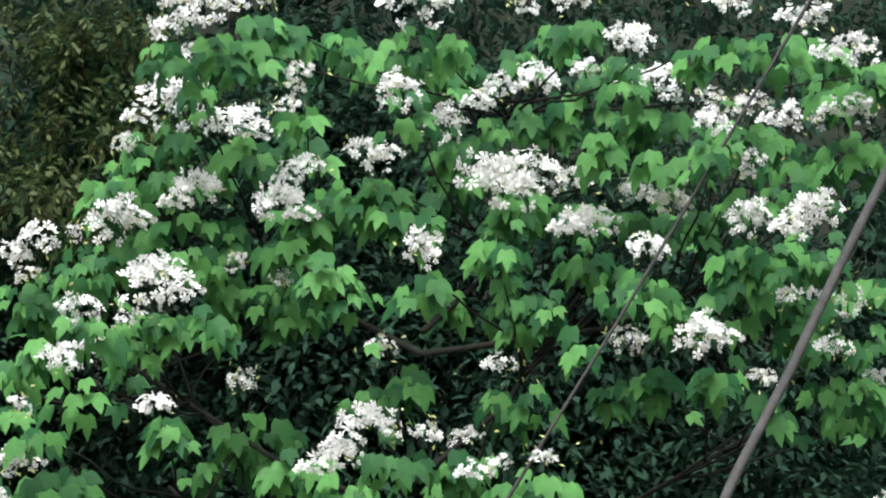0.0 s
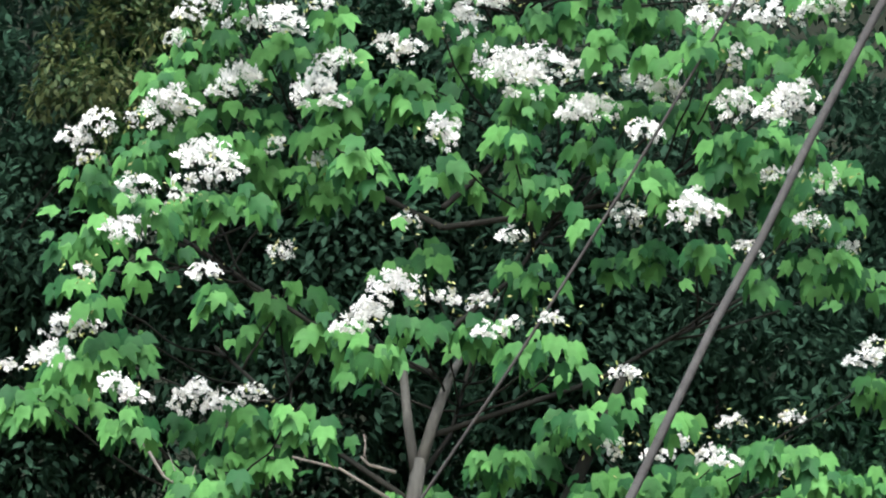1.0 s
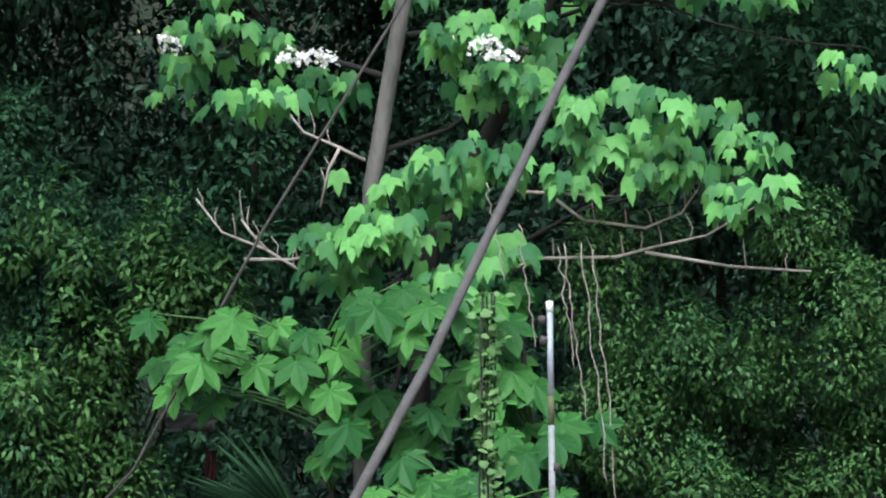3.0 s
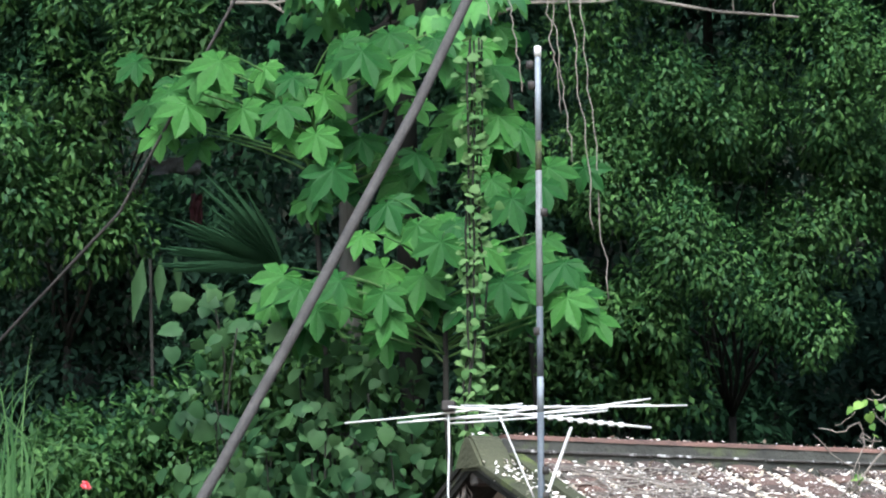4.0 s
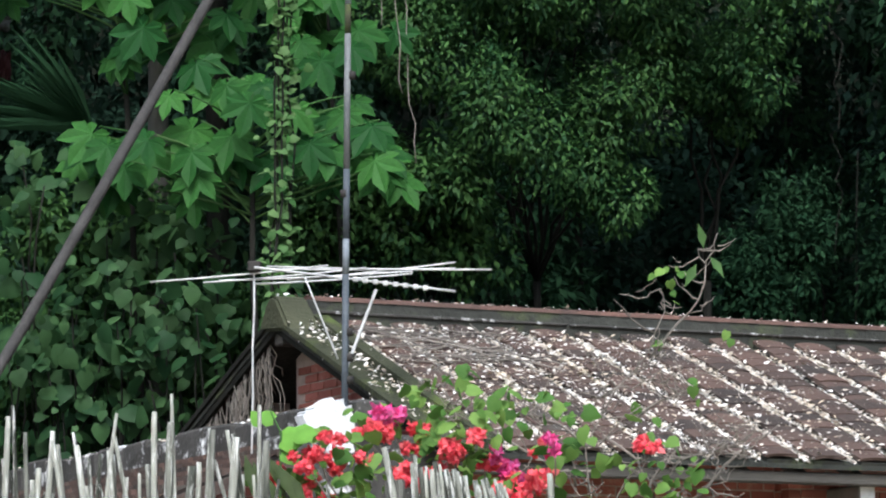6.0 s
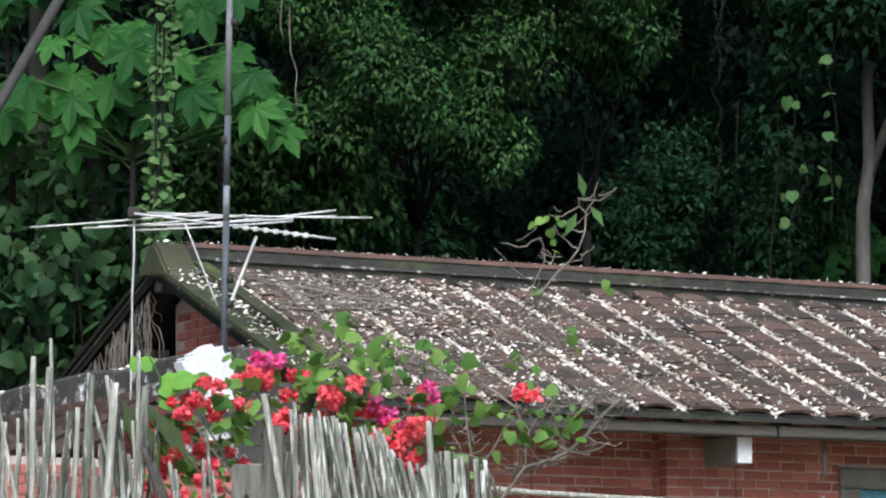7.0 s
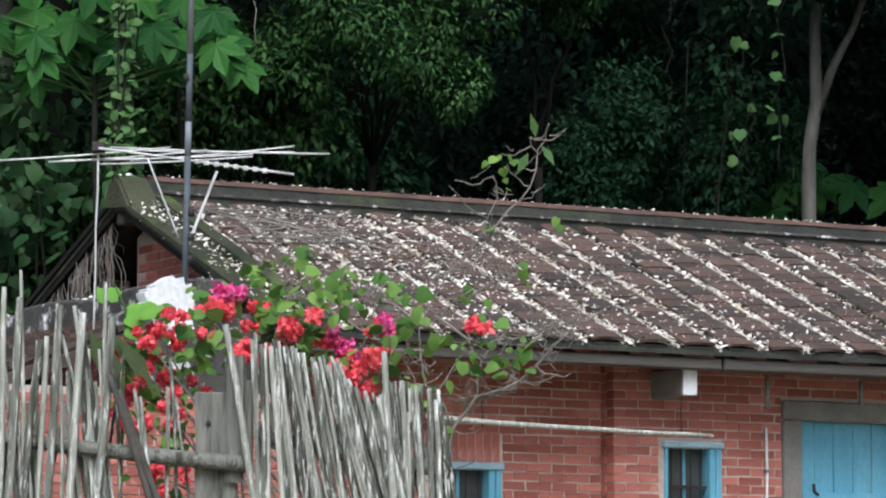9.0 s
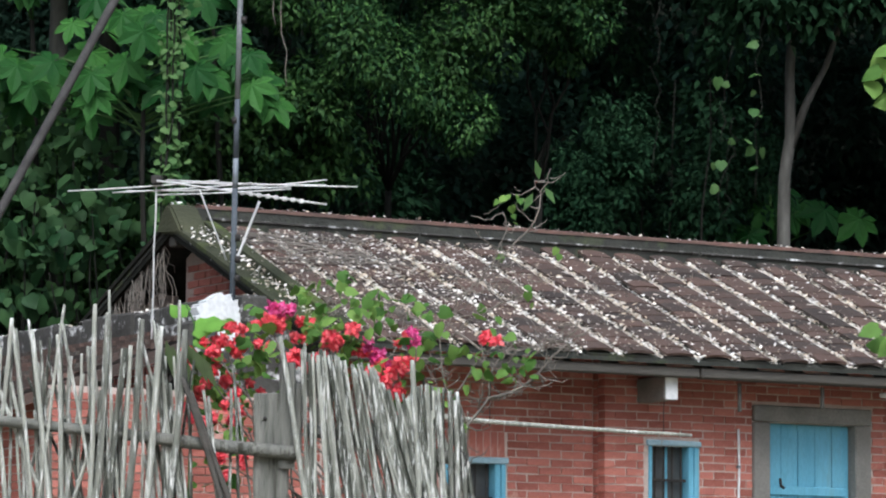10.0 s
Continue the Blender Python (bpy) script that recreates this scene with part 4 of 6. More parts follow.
HEART_SPOTS = [
    (-5.02, 33.34, 6.98), (-4.77, 32.90, 6.74), (-5.00, 33.15, 6.17), (-4.52, 33.15, 5.82), (-3.88, 33.47, 6.28),
    (-4.13, 33.51, 6.15), (-3.69, 33.11, 6.18), (-3.34, 33.48, 6.29), (-3.38, 33.40, 6.16), (-3.50, 33.03, 5.44),
    (-4.29, 33.17, 5.43), (-4.54, 32.94, 5.70), (-4.31, 33.42, 6.46), (-4.60, 33.31, 5.26), (-4.03, 33.47, 5.90),
    (-3.93, 33.40, 5.45), (-5.03, 33.32, 6.05), (-3.63, 33.36, 5.73), (-4.39, 33.24, 5.83), (-4.16, 32.92, 5.59)]
BANYAN = [
    ((-1.52, 34.45, 9.52), (0.64, 0.51, 0.70)), ((-0.78, 34.52, 9.14), (0.84, 0.67, 0.92)),
    ((-0.01, 34.52, 9.47), (0.74, 0.59, 0.81)), ((-1.25, 34.51, 8.43), (0.50, 0.45, 0.62)),
    ((-1.51, 35.02, 8.97), (0.54, 0.43, 0.60)), ((-1.79, 34.26, 8.11), (0.39, 0.32, 0.43)),
    ((-0.87, 34.10, 7.40), (0.39, 0.32, 0.43)), ((0.10, 35.04, 7.68), (0.48, 0.42, 0.62)),
    ((-0.03, 34.98, 6.95), (0.39, 0.32, 0.43)), ((0.45, 35.09, 8.34), (0.49, 0.39, 0.54)),
    ((0.69, 34.53, 8.99), (0.59, 0.47, 0.65)), ((-0.40, 35.05, 8.67), (0.54, 0.43, 0.60))]
BANYAN_R = [
    ((1.01, 35.63, 7.89), (0.40, 0.32, 0.40)), ((1.41, 34.92, 8.43), (0.65, 0.52, 0.65)),
    ((1.06, 35.45, 8.22), (0.55, 0.44, 0.55)), ((0.56, 35.54, 8.46), (0.45, 0.36, 0.45))]
SHRUB = [
    ((-1.67, 34.96, 6.65), (0.60, 0.48, 0.60)), ((-1.22, 34.82, 6.46), (0.35, 0.28, 0.35)),
    ((-2.09, 34.59, 7.01), (0.45, 0.36, 0.45)), ((-2.06, 34.64, 6.52), (0.45, 0.36, 0.45)),
    ((-2.60, 34.53, 6.62), (0.40, 0.32, 0.40)), ((-1.43, 34.37, 6.96), (0.40, 0.32, 0.40)),
    ((-2.42, 34.89, 6.87), (0.35, 0.28, 0.35))]
DIM = [
    ((1.67, 38.79, 6.81), (0.61, 0.49, 0.61)), ((1.98, 39.31, 7.16), (0.50, 0.40, 0.50)),
    ((1.44, 38.55, 6.50), (0.39, 0.31, 0.39)), ((3.24, 39.40, 6.99), (0.45, 0.36, 0.45)),
    ((2.82, 39.19, 6.56), (0.33, 0.27, 0.33))]
OLIVE = [
    ((-7.32, 38.42, 19.99), (0.67, 0.54, 0.67)), ((-6.76, 38.40, 19.52), (0.62, 0.50, 0.62)),
    ((-7.28, 38.40, 18.84), (0.67, 0.54, 0.67)), ((-6.38, 38.08, 19.77), (0.48, 0.38, 0.48)),
    ((-6.82, 37.51, 17.74), (0.43, 0.34, 0.43)), ((-7.39, 38.25, 17.97), (0.43, 0.34, 0.43)),
    ((-6.39, 37.67, 18.59), (0.38, 0.31, 0.38))]
LEFT = [
    ((-7.37, 36.30, 10.76), (0.73, 0.58, 0.73)), ((-6.50, 36.66, 10.59), (0.78, 0.62, 0.78)),
    ((-5.93, 36.52, 10.09), (0.52, 0.42, 0.52)), ((-7.11, 36.41, 9.89), (0.78, 0.62, 0.78)),
    ((-7.73, 36.94, 11.91), (0.36, 0.29, 0.36)), ((-5.67, 36.61, 10.43), (0.31, 0.25, 0.31))]
LEFT2 = [
    ((-7.09, 35.84, 10.06), (0.82, 0.66, 0.82)), ((-6.06, 35.75, 10.11), (0.56, 0.45, 0.56)),
    ((-6.87, 36.36, 9.13), (0.72, 0.57, 0.72)), ((-7.12, 35.98, 8.25), (0.56, 0.45, 0.56)),
    ((-6.64, 36.28, 8.40), (0.46, 0.37, 0.46)), ((-5.60, 35.85, 9.90), (0.36, 0.29, 0.36)),
    ((-7.28, 35.70, 8.85), (0.62, 0.49, 0.62))]
UNDER = [
    ((-6.70, 34.63, 5.25), (0.54, 0.43, 0.54)), ((-6.04, 34.92, 5.57), (0.54, 0.43, 0.54)),
    ((-5.28, 34.27, 5.33), (0.59, 0.47, 0.59)), ((-4.66, 34.89, 5.23), (0.59, 0.47, 0.59)),
    ((-3.97, 35.02, 5.32), (0.54, 0.43, 0.54)), ((-3.49, 34.91, 5.76), (0.44, 0.36, 0.44)),
    ((-4.20, 34.92, 5.83), (0.54, 0.43, 0.54)), ((-4.80, 34.11, 5.75), (0.54, 0.43, 0.54)),
    ((-3.59, 34.73, 5.08), (0.39, 0.32, 0.39)), ((-6.56, 34.96, 6.00), (0.39, 0.32, 0.39)),
    ((-4.80, 34.15, 6.55), (0.44, 0.36, 0.44)), ((-3.93, 34.37, 6.56), (0.44, 0.36, 0.44)),
    ((-5.69, 34.37, 6.00), (0.44, 0.36, 0.44))]


# ---- broad-leaved plants ----
lobed_tmp = link_mesh("leaf", LOBED[0], LOBED[1], M_PALM)
LOBED_ONE = lobed_tmp.data
bpy.data.objects.remove(lobed_tmp)


def lobed_plant(spots, root, size, seed, extra, label):
    """A tall soft shrub whose wide lobed leaves hang from long stalks."""
    r = np.random.default_rng(seed)
    t = thing("lobed_leaf_plant", pose(0, 0, 0), label, "shrub", "broad-leaved plants")
    top = np.array(spots).max(axis=0)
    stem_top = Vector((float(np.mean([s[0] for s in spots])), spots[0][1] + 0.5, float(top[2])))
    tube("stem", bend(root, stem_top, 0, 8, 0.04, seed), [0.045 - 0.003 * i for i in range(9)], M_DEEPBARK, t, sides=8)
    lines = []
    for i, (x, y, z) in enumerate([*spots, *[tuple(np.array(spots[int(r.integers(len(spots)))]) + r.normal(size=3) * np.array([0.22, 0.15, 0.2]) + np.array([-0.08, 0.55, 0.05])) for _ in range(extra)]]):
        along = np.array([[r.normal() * 0.45, -0.35, -0.75 + r.normal() * 0.15]])
        up = np.array([[r.normal() * 0.25, -0.75, 0.65]])
        s = size * r.uniform(0.75, 1.15)
        f = frames_of(along, up, [s])[0]
        p = np.array([x, y, z]) - f[:, 1] * 0.3
        place("leaf", LOBED_ONE, matrix_of(p, f), t)
        a = Vector(root).lerp(stem_top, min(1, max(0.1, (z - 0.3 - root[2]) / (stem_top.z - root[2]))))
        lines.append((bend(a, p, -0.05, 4), [0.012, 0.011, 0.010, 0.008, 0.006]))
    tubes("stalk", lines, M_VINE, t)
    return t


lobed_plant(LOBED_UPPER, (-3.9, 33.8, 1.6), 0.35, 5, 44, "tall shrub with wide seven-lobed bright green leaves")
lobed_plant(LOBED_RIGHT, (-2.1, 34.2, 1.8), 0.36, 6, 18, "shrub with broad lobed leaves under the vines")
lobed_plant(LOBED_LOWER, (-2.9, 33.2, 1.4), 0.35, 7, 38, "shrub with broad lobed leaves beside the vine-wrapped stem")
lobed_plant([(3.1, 39.6, 6.35), (3.5, 39.5, 6.5), (3.85, 39.6, 6.45), (3.35, 39.4, 6.2), (2.9, 39.6, 6.1), (4.2, 39.5, 6.5), (4.6, 39.5, 6.4)], (3.5, 40.0, 2.0), 0.40, 8, 4, "broad lobed leaves in deep shade behind the roof")

# ---- heart-leaved creeper over the bank ----
creeper = thing("heart_leaf_creeper", pose(0, 0, 0), "creeper with grey-green heart-shaped leaves covering the bank", "creeper", kind="stuff")
r = np.random.default_rng(21)
hs = np.concatenate([np.array(HEART_SPOTS), np.stack([r.uniform(-5.3, -2.75, 46), r.uniform(32.9, 33.6, 46), r.uniform(3.3, 5.9, 46)], 1)])
P = np.repeat(hs, 15, axis=0) + r.normal(size=(len(hs) * 15, 3)) * np.array([0.24, 0.20, 0.24])
n = len(P)
scatter("leaves", HEART, P, frames_of(r.normal(size=(n, 3)) * 0.45 + np.array([0, -0.3, -0.7]), r.normal(size=(n, 3)) * 0.5 + np.array([0, -0.6, 0.65]), 0.145 * r.uniform(0.35, 1.45, n)), M_HEART, creeper)
tubes("stem", [(bend(hs[i], (hs[i][0] + r.normal() * 0.3, hs[i][1] + 0.6, max(1.4, hs[i][2] - 2.2)), 0.1, 6, 0.05, i), 0.008) for i in range(len(hs))], M_DEEPBARK, creeper)


# ---- small-leaved trees and undergrowth ----
def small_tree(name, blobs, seed, per, leaf, clumps, clump_size, mat, label, trunk=None, blank=NARROW, group=""):
    t = thing(name, pose(0, 0, 0), label, "tree" if trunk else "shrub", group)
    r = np.random.default_rng(seed)
    c = np.mean([b[0] for b in blobs], axis=0)
    foot = trunk or (c[0], c[1] + 0.5)
    gz = ground_z(*foot)
    fork = Vector((foot[0], foot[1], gz + 0.7 * (c[2] - gz)))
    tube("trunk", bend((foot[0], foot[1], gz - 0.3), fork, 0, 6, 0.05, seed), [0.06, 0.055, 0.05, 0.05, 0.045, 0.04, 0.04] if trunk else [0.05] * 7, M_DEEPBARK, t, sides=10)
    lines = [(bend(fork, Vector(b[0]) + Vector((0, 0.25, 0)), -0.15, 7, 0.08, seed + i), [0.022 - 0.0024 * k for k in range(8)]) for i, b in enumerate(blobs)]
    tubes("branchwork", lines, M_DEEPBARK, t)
    leaf_mass("crown", r, blobs, per, leaf, clumps, clump_size, blank, mat, t)
    return t


small_tree("small_leaved_tree", BANYAN, 31, 3000, 0.075, 8, 0.29, M_SMALL, "dense evergreen with small glossy leaves in hanging tufts", (-0.7, 37.6))
small_tree("small_leaved_tree", BANYAN_R, 32, 2300, 0.075, 7, 0.26, M_SMALL, "evergreen with small leaves over the dark hollow", (0.9, 36.3))
small_tree("undergrowth_shrub", SHRUB, 33, 2000, 0.10, 16, 0.18, M_SMALL, "dark leafy shrub behind the roof ridge")
small_tree("shaded_shrub", DIM, 34, 1600, 0.10, 20, 0.22, M_DIM, "shrub deep in the wood, coloured dim for shade")
small_tree("olive_leaved_tree", OLIVE, 35, 420, 0.13, 9, 0.22, M_BROWNISH, "tree with olive and tan young leaves", (-10.5, 41.0))
small_tree("dark_leaved_tree", [((x + 0.35, y + 0.5, z - 0.35), e) for (x, y, z), e in OLIVE], 39, 700, 0.12, 14, 0.24, M_SMALL, "tree with dull green hanging leaves", (-11.0, 41.6))
small_tree("leafy_bank_tree", LEFT, 36, 3000, 0.10, 30, 0.26, M_DIM, "bushy young tree, its leaves coloured dull for shade", (-6.6, 37.5))
small_tree("leafy_bank_tree", LEFT2, 37, 1900, 0.11, 12, 0.28, M_SMALL, "bushy tree with light green leaves hanging over the bank", (-7.0, 37.0))
small_tree("undergrowth_shrub", UNDER, 38, 1500, 0.11, 20, 0.2, M_SMALL, "low mixed shrubs covering the bank")
r = np.random.default_rng(44)
small_tree("bank_thicket", [((x, 34.6 + 0.5 * math.sin(3 * x), z), (0.6, 0.5, 0.6)) for z in (2.9, 3.8, 4.7, 5.6) for x in np.arange(-6.6, -2.4, 0.75)], 41, 900, 0.12, 16, 0.24, M_SMALL, "dense dark thicket along the foot of the bank", blank=KITE)
small_tree("shaded_thicket", [((-8.0 + 0.85 * i, 37.6 + 0.3 * math.sin(5 * i), z), (0.75, 0.5, 0.7)) for z in (5.4, 6.6, 7.8) for i in range(7)], 42, 1100, 0.14, 18, 0.28, M_DEEP, "leafy thicket coloured dim for the shade of the bank", blank=KITE)

# a fan palm and long hanging leaves in the gloom of the bank
palm = thing("fan_palm", pose(-4.64, 35.20, 0), "fan palm frond coloured dark for deep shade", "palm")
tube("stem", [(0.3, 0.2, 1.4), (0.12, 0.05, 6.57), (0, 0, 7.57)], [0.05, 0.035, 0.015], M_DEEPBARK, palm)
r = np.random.default_rng(17)
n = 30
w = np.radians(np.linspace(95, 255, n))
along = np.stack([np.cos(w), -0.25 + 0 * w, np.sin(w) * -0.35 + 0.35], 1)
for i in range(n):
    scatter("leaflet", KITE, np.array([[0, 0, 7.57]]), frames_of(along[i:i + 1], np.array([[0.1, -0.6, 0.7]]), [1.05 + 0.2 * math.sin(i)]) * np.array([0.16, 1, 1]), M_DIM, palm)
strap = thing("strap_leaf_plant", pose(-5.93, 35.00, 0), "long grey-green strap leaves hanging in the shade", "plant")
tube("stem", [(0.1, 0.3, 1.4), (0.05, 0.1, 7.75)], [0.03, 0.015], M_DEEPBARK, strap)
for i, (dx, l) in enumerate(((0.0, 0.62), (0.16, 0.50), (0.30, 0.36))):
    scatter("leaf", NARROW, np.array([[dx, 0, 7.75]]), frames_of(np.array([[0.12 * (i - 1), -0.15, -1.0]]), np.array([[0.3, -0.9, 0.2]]), [l]) * np.array([0.6, 1, 1]), M_HEART, strap)

# sheet and red rag caught in the branches of the bank, darkened to stand for shade
M_SHEET = material("weathered_sheet_shade_dark", (0.05, 0.053, 0.056), (0.13, 0.135, 0.14), scale=5, fine=30, bump=0.4, stain=(0.04, 0.045, 0.04), stain_scale=6, stain_at=0.52)
M_RAG = material("red_cloth_shade_dark", (0.018, 0.004, 0.005), (0.04, 0.008, 0.01), scale=5, fine=60, bump=0.3)


def crumpled(name, centre, wide, high, mat, label, category, seed):
    """A thin crumpled cloth with a folded, uneven edge."""
    t = thing(name, pose(*centre), label, category)
    bm = bmesh.new()
    bmesh.ops.create_grid(bm, x_segments=12, y_segments=6, size=0.5)
    for v in bm.verts:
        q = Vector((v.co.x * 3 + seed, v.co.y * 3, seed))
        edge = 1 + 0.35 * noise.noise(q * 1.7)
        v.co = Vector((v.co.x * wide * edge, 0.10 * noise.noise(q) + 0.04 * noise.noise(q * 3), v.co.y * high * edge - 0.25 * wide * v.co.x ** 2))
    bmesh.ops.solidify(bm, geom=bm.faces[:], thickness=0.004)
    part("cloth", bm, mat, t, smooth=True)


crumpled("hung_sheet", (-5.96, 37.2, 9.02), 0.46, 0.15, M_SHEET, "weathered sheet caught in branches, coloured dark for shade", "sheet", 3)
crumpled("hung_rag", (-5.78, 37.2, 8.59), 0.12, 0.30, M_RAG, "red rag hanging in branches, coloured dark for shade", "rag", 7)

# trunk standing in the wood
wood_tree = thing("wood_tree", pose(3.62, 38, 0), "straight pale trunk with one rising branch in deep shade", "tree")
tube("trunk", [(-0.04, 0, 2.6), (-0.01, 0, 6.3), (0.0, 0, 6.7), (0.07, 0, 7.15), (0.06, 0, 7.8), (0.12, 0, 9.0), (0.2, 0.2, 14.0)], [0.10, 0.072, 0.068, 0.064, 0.056, 0.05, 0.035], M_PALEBARK, wood_tree, sides=12)
tube("branch", [(0.06, 0, 7.0), (0.24, 0, 7.5), (0.45, 0, 7.9), (0.9, 0, 9.2), (1.4, 0.1, 11.0)], [0.055, 0.045, 0.035, 0.03, 0.015], M_PALEBARK, wood_tree, sides=8)
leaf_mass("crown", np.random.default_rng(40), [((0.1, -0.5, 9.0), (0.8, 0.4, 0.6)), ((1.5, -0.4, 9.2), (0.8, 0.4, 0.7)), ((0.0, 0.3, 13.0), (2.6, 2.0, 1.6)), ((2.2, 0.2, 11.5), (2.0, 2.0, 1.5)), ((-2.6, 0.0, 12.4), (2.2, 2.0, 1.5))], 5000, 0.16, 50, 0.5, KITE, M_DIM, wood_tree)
for x, y in ((2.7, 38.6), (2.35, 39.2)):
    s = thing("sapling", pose(x, y, ground_z(x, y)), "thin bare sapling in the shade", "sapling", "saplings")
    tube("stem", bend((0, 0, -0.1), (0.15, 0, 6.0), 0, 8, 0.06, int(x * 10)), [0.03 - 0.003 * i for i in range(9)], M_DEEPBARK, s)

# tall forest trees; mostly unseen crowns added to shade the hollow behind the house
def forest_tree(x, y, base, height, spread, seed):
    gz = ground_z(x, y)
    t = thing("forest_tree", pose(x, y, gz), "tall forest tree, dense high crown added to shade the hollow", "tree", "forest trees")
    r = np.random.default_rng(seed)
    top = height - gz
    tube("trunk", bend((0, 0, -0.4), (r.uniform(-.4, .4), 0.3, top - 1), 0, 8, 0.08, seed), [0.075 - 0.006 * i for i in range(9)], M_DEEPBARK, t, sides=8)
    mid = (base + height) / 2 - gz
    half = (height - base) / 2
    blobs = [((0, 0, mid), (spread, spread, half)), ((spread * 0.5, -0.6, mid - half * 0.4), (spread * 0.7, spread * 0.7, half * 0.6)),
             ((-spread * 0.5, -0.5, mid - half * 0.3), (spread * 0.7, spread * 0.7, half * 0.7))]
    climb = [((0, -0.25, z - gz), (0.55, 0.5, 0.9)) for z in np.arange(6.5, base + 1, 1.5)]
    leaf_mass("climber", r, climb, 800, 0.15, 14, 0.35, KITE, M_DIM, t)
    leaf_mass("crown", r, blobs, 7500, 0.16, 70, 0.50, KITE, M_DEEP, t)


k = 0
for x in (-12.5, -9.2, -6.4, -3.4, -0.4, 2.6, 5.6, 8.6):
    for y, lift in ((39.9, 0.0), (43.2, 0.6)):
        k += 1
        base = (14.2 if x < -0.5 else 8.7) + lift if y < 42 else 9.6 if x < -0.5 else 9.3
        forest_tree(x + (k % 3 - 1) * 0.5, y + (k % 2) * 0.7, base, 23.5 + (k % 3) * 0.8 + lift * 3, 2.4, 100 + k)

# the hillside far behind
wood = thing("hill_forest", pose(0, 0, 0), "dense forest foliage covering the hillside, coloured dark for gloom", "forest", kind="stuff")
r = np.random.default_rng(50)
blobs = []
for y, z0 in ((45.5, 4.0), (48.5, 7.5), (51.5, 11.0), (55.0, 14.5), (60.0, 19.0), (66.0, 25.0)):
    for i in range(15):
        blobs.append(((-17 + i * 2.4 + r.uniform(-0.8, 0.8), y + r.uniform(-1, 1), z0 + r.uniform(-1.5, 1.5)), (2.4, 1.3, 2.2)))
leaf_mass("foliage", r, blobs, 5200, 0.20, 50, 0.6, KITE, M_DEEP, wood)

# long grass on the bank
grass = thing("bank_grass", pose(0, 0, 0), "tall arching pale green grass on the bank", "grass", kind="stuff")
r = np.random.default_rng(60)
lines_v, lines_f = [], []
for i in range(230):
    upper = i % 4 == 0
    x, y = (-7.0 if upper else -7.2) + abs(r.normal()) * (0.35 if upper else 0.75), 32.7 + r.uniform(-0.4, 0.5)
    z = (5.35 if upper else 4.25) + r.uniform(-0.4, 0.45)
    h, lean, a = r.uniform(0.55, 1.3), r.normal() * 0.55, r.uniform(-0.5, 0.1)
    w = r.uniform(0.006, 0.013)
    k = len(lines_v)
    foot = Vector((x - lean * 0.3, y, ground_z(x, y) - 0.05))
    lines_v += [foot + Vector((w, 0, 0)), foot - Vector((w, 0, 0))]
    for s in (0, 0.25, 0.5, 0.75, 1.0):
        c = Vector((x + lean * s * s, y + a * s * s, z + h * (s - 0.35 * s * s * abs(lean) * 2)))
        lines_v += [c + Vector((w * (1 - s * 0.9), 0, 0)), c - Vector((w * (1 - s * 0.9), 0, 0))]
    lines_f += [(k + 2 * j, k + 2 * j + 1, k + 2 * j + 3, k + 2 * j + 2) for j in range(5)]
link_mesh("blades", lines_v, lines_f, M_GRASS, grass)


# ---- house details ----
def brick_mesh(seed, l=0.205, h=0.055, d=0.10):
    b = bmesh.new()
    random.seed(seed)
    box(b, -l / 2, l / 2, 0, d, -h / 2, h / 2, wobble=0.004)
    me = bpy.data.meshes.new("brick")
    b.to_mesh(me)
    b.free()
    me.materials.append(M_BRICK)
    return me


BRICKS = [brick_mesh(s) for s in range(5)]
HALF = brick_mesh(9, 0.098)
SOLDIER = brick_mesh(8, 0.055, 0.205)
COURSE, STRETCH = 0.067, 0.218
bricks_single = 0


def lay_bricks(parent, x0, x1, y, z0, z1, gaps, single=True):
    """Courses in running bond on the face y, left open at the gaps (x0, x1, z0, z1)."""
    global bricks_single
    rest = bmesh.new()
    gaps = [*gaps, (x1 + 0.002, x1 + 9.0, -9.0, 99.0)]
    row, z = 0, z0 + COURSE / 2
    while z < z1:
        x = x0 + (STRETCH / 2 if row % 2 else 0)
        if row % 2:
            spans = [(x0 + STRETCH / 4, HALF)]
        else:
            spans = []
        while x < x1 - 0.03:
            spans.append((x + STRETCH / 2, BRICKS[(row * 7 + int(x * 13)) % 5]))
            x += STRETCH
        for cx, me in spans:
            half = 0.049 if me is HALF else 0.1025
            jog = random.Random(int(cx * 997 + z * 3331))
            p = Vector((cx + jog.uniform(-.004, .004), y + jog.uniform(-0.003, 0.002), z + jog.uniform(-.003, .003)))
            pieces = [(p.x - half, p.x + half)]
            for g in gaps:
                if g[2] < z + 0.026 and z - 0.026 < g[3]:
                    pieces = [q for lo, hi in pieces for q in ((lo, min(hi, g[0] - 0.006)), (max(lo, g[1] + 0.006), hi)) if q[1] - q[0] > 0.02]
            whole = len(pieces) == 1 and abs(pieces[0][1] - pieces[0][0] - 2 * half) < 1e-6
            if whole and single and bricks_single < 296:
                place("brick", me, Matrix.Translation(p), parent)
                bricks_single += 1
            else:
                for lo, hi in pieces:
                    box(rest, lo, hi, p.y, p.y + 0.1, p.z - 0.0275, p.z + 0.0275, wobble=0.0035)
        z += COURSE
        row += 1
    if rest.verts:
        tagged(part("bricks", rest, M_BRICK_J, parent), kind="stuff")
    else:
        rest.free()


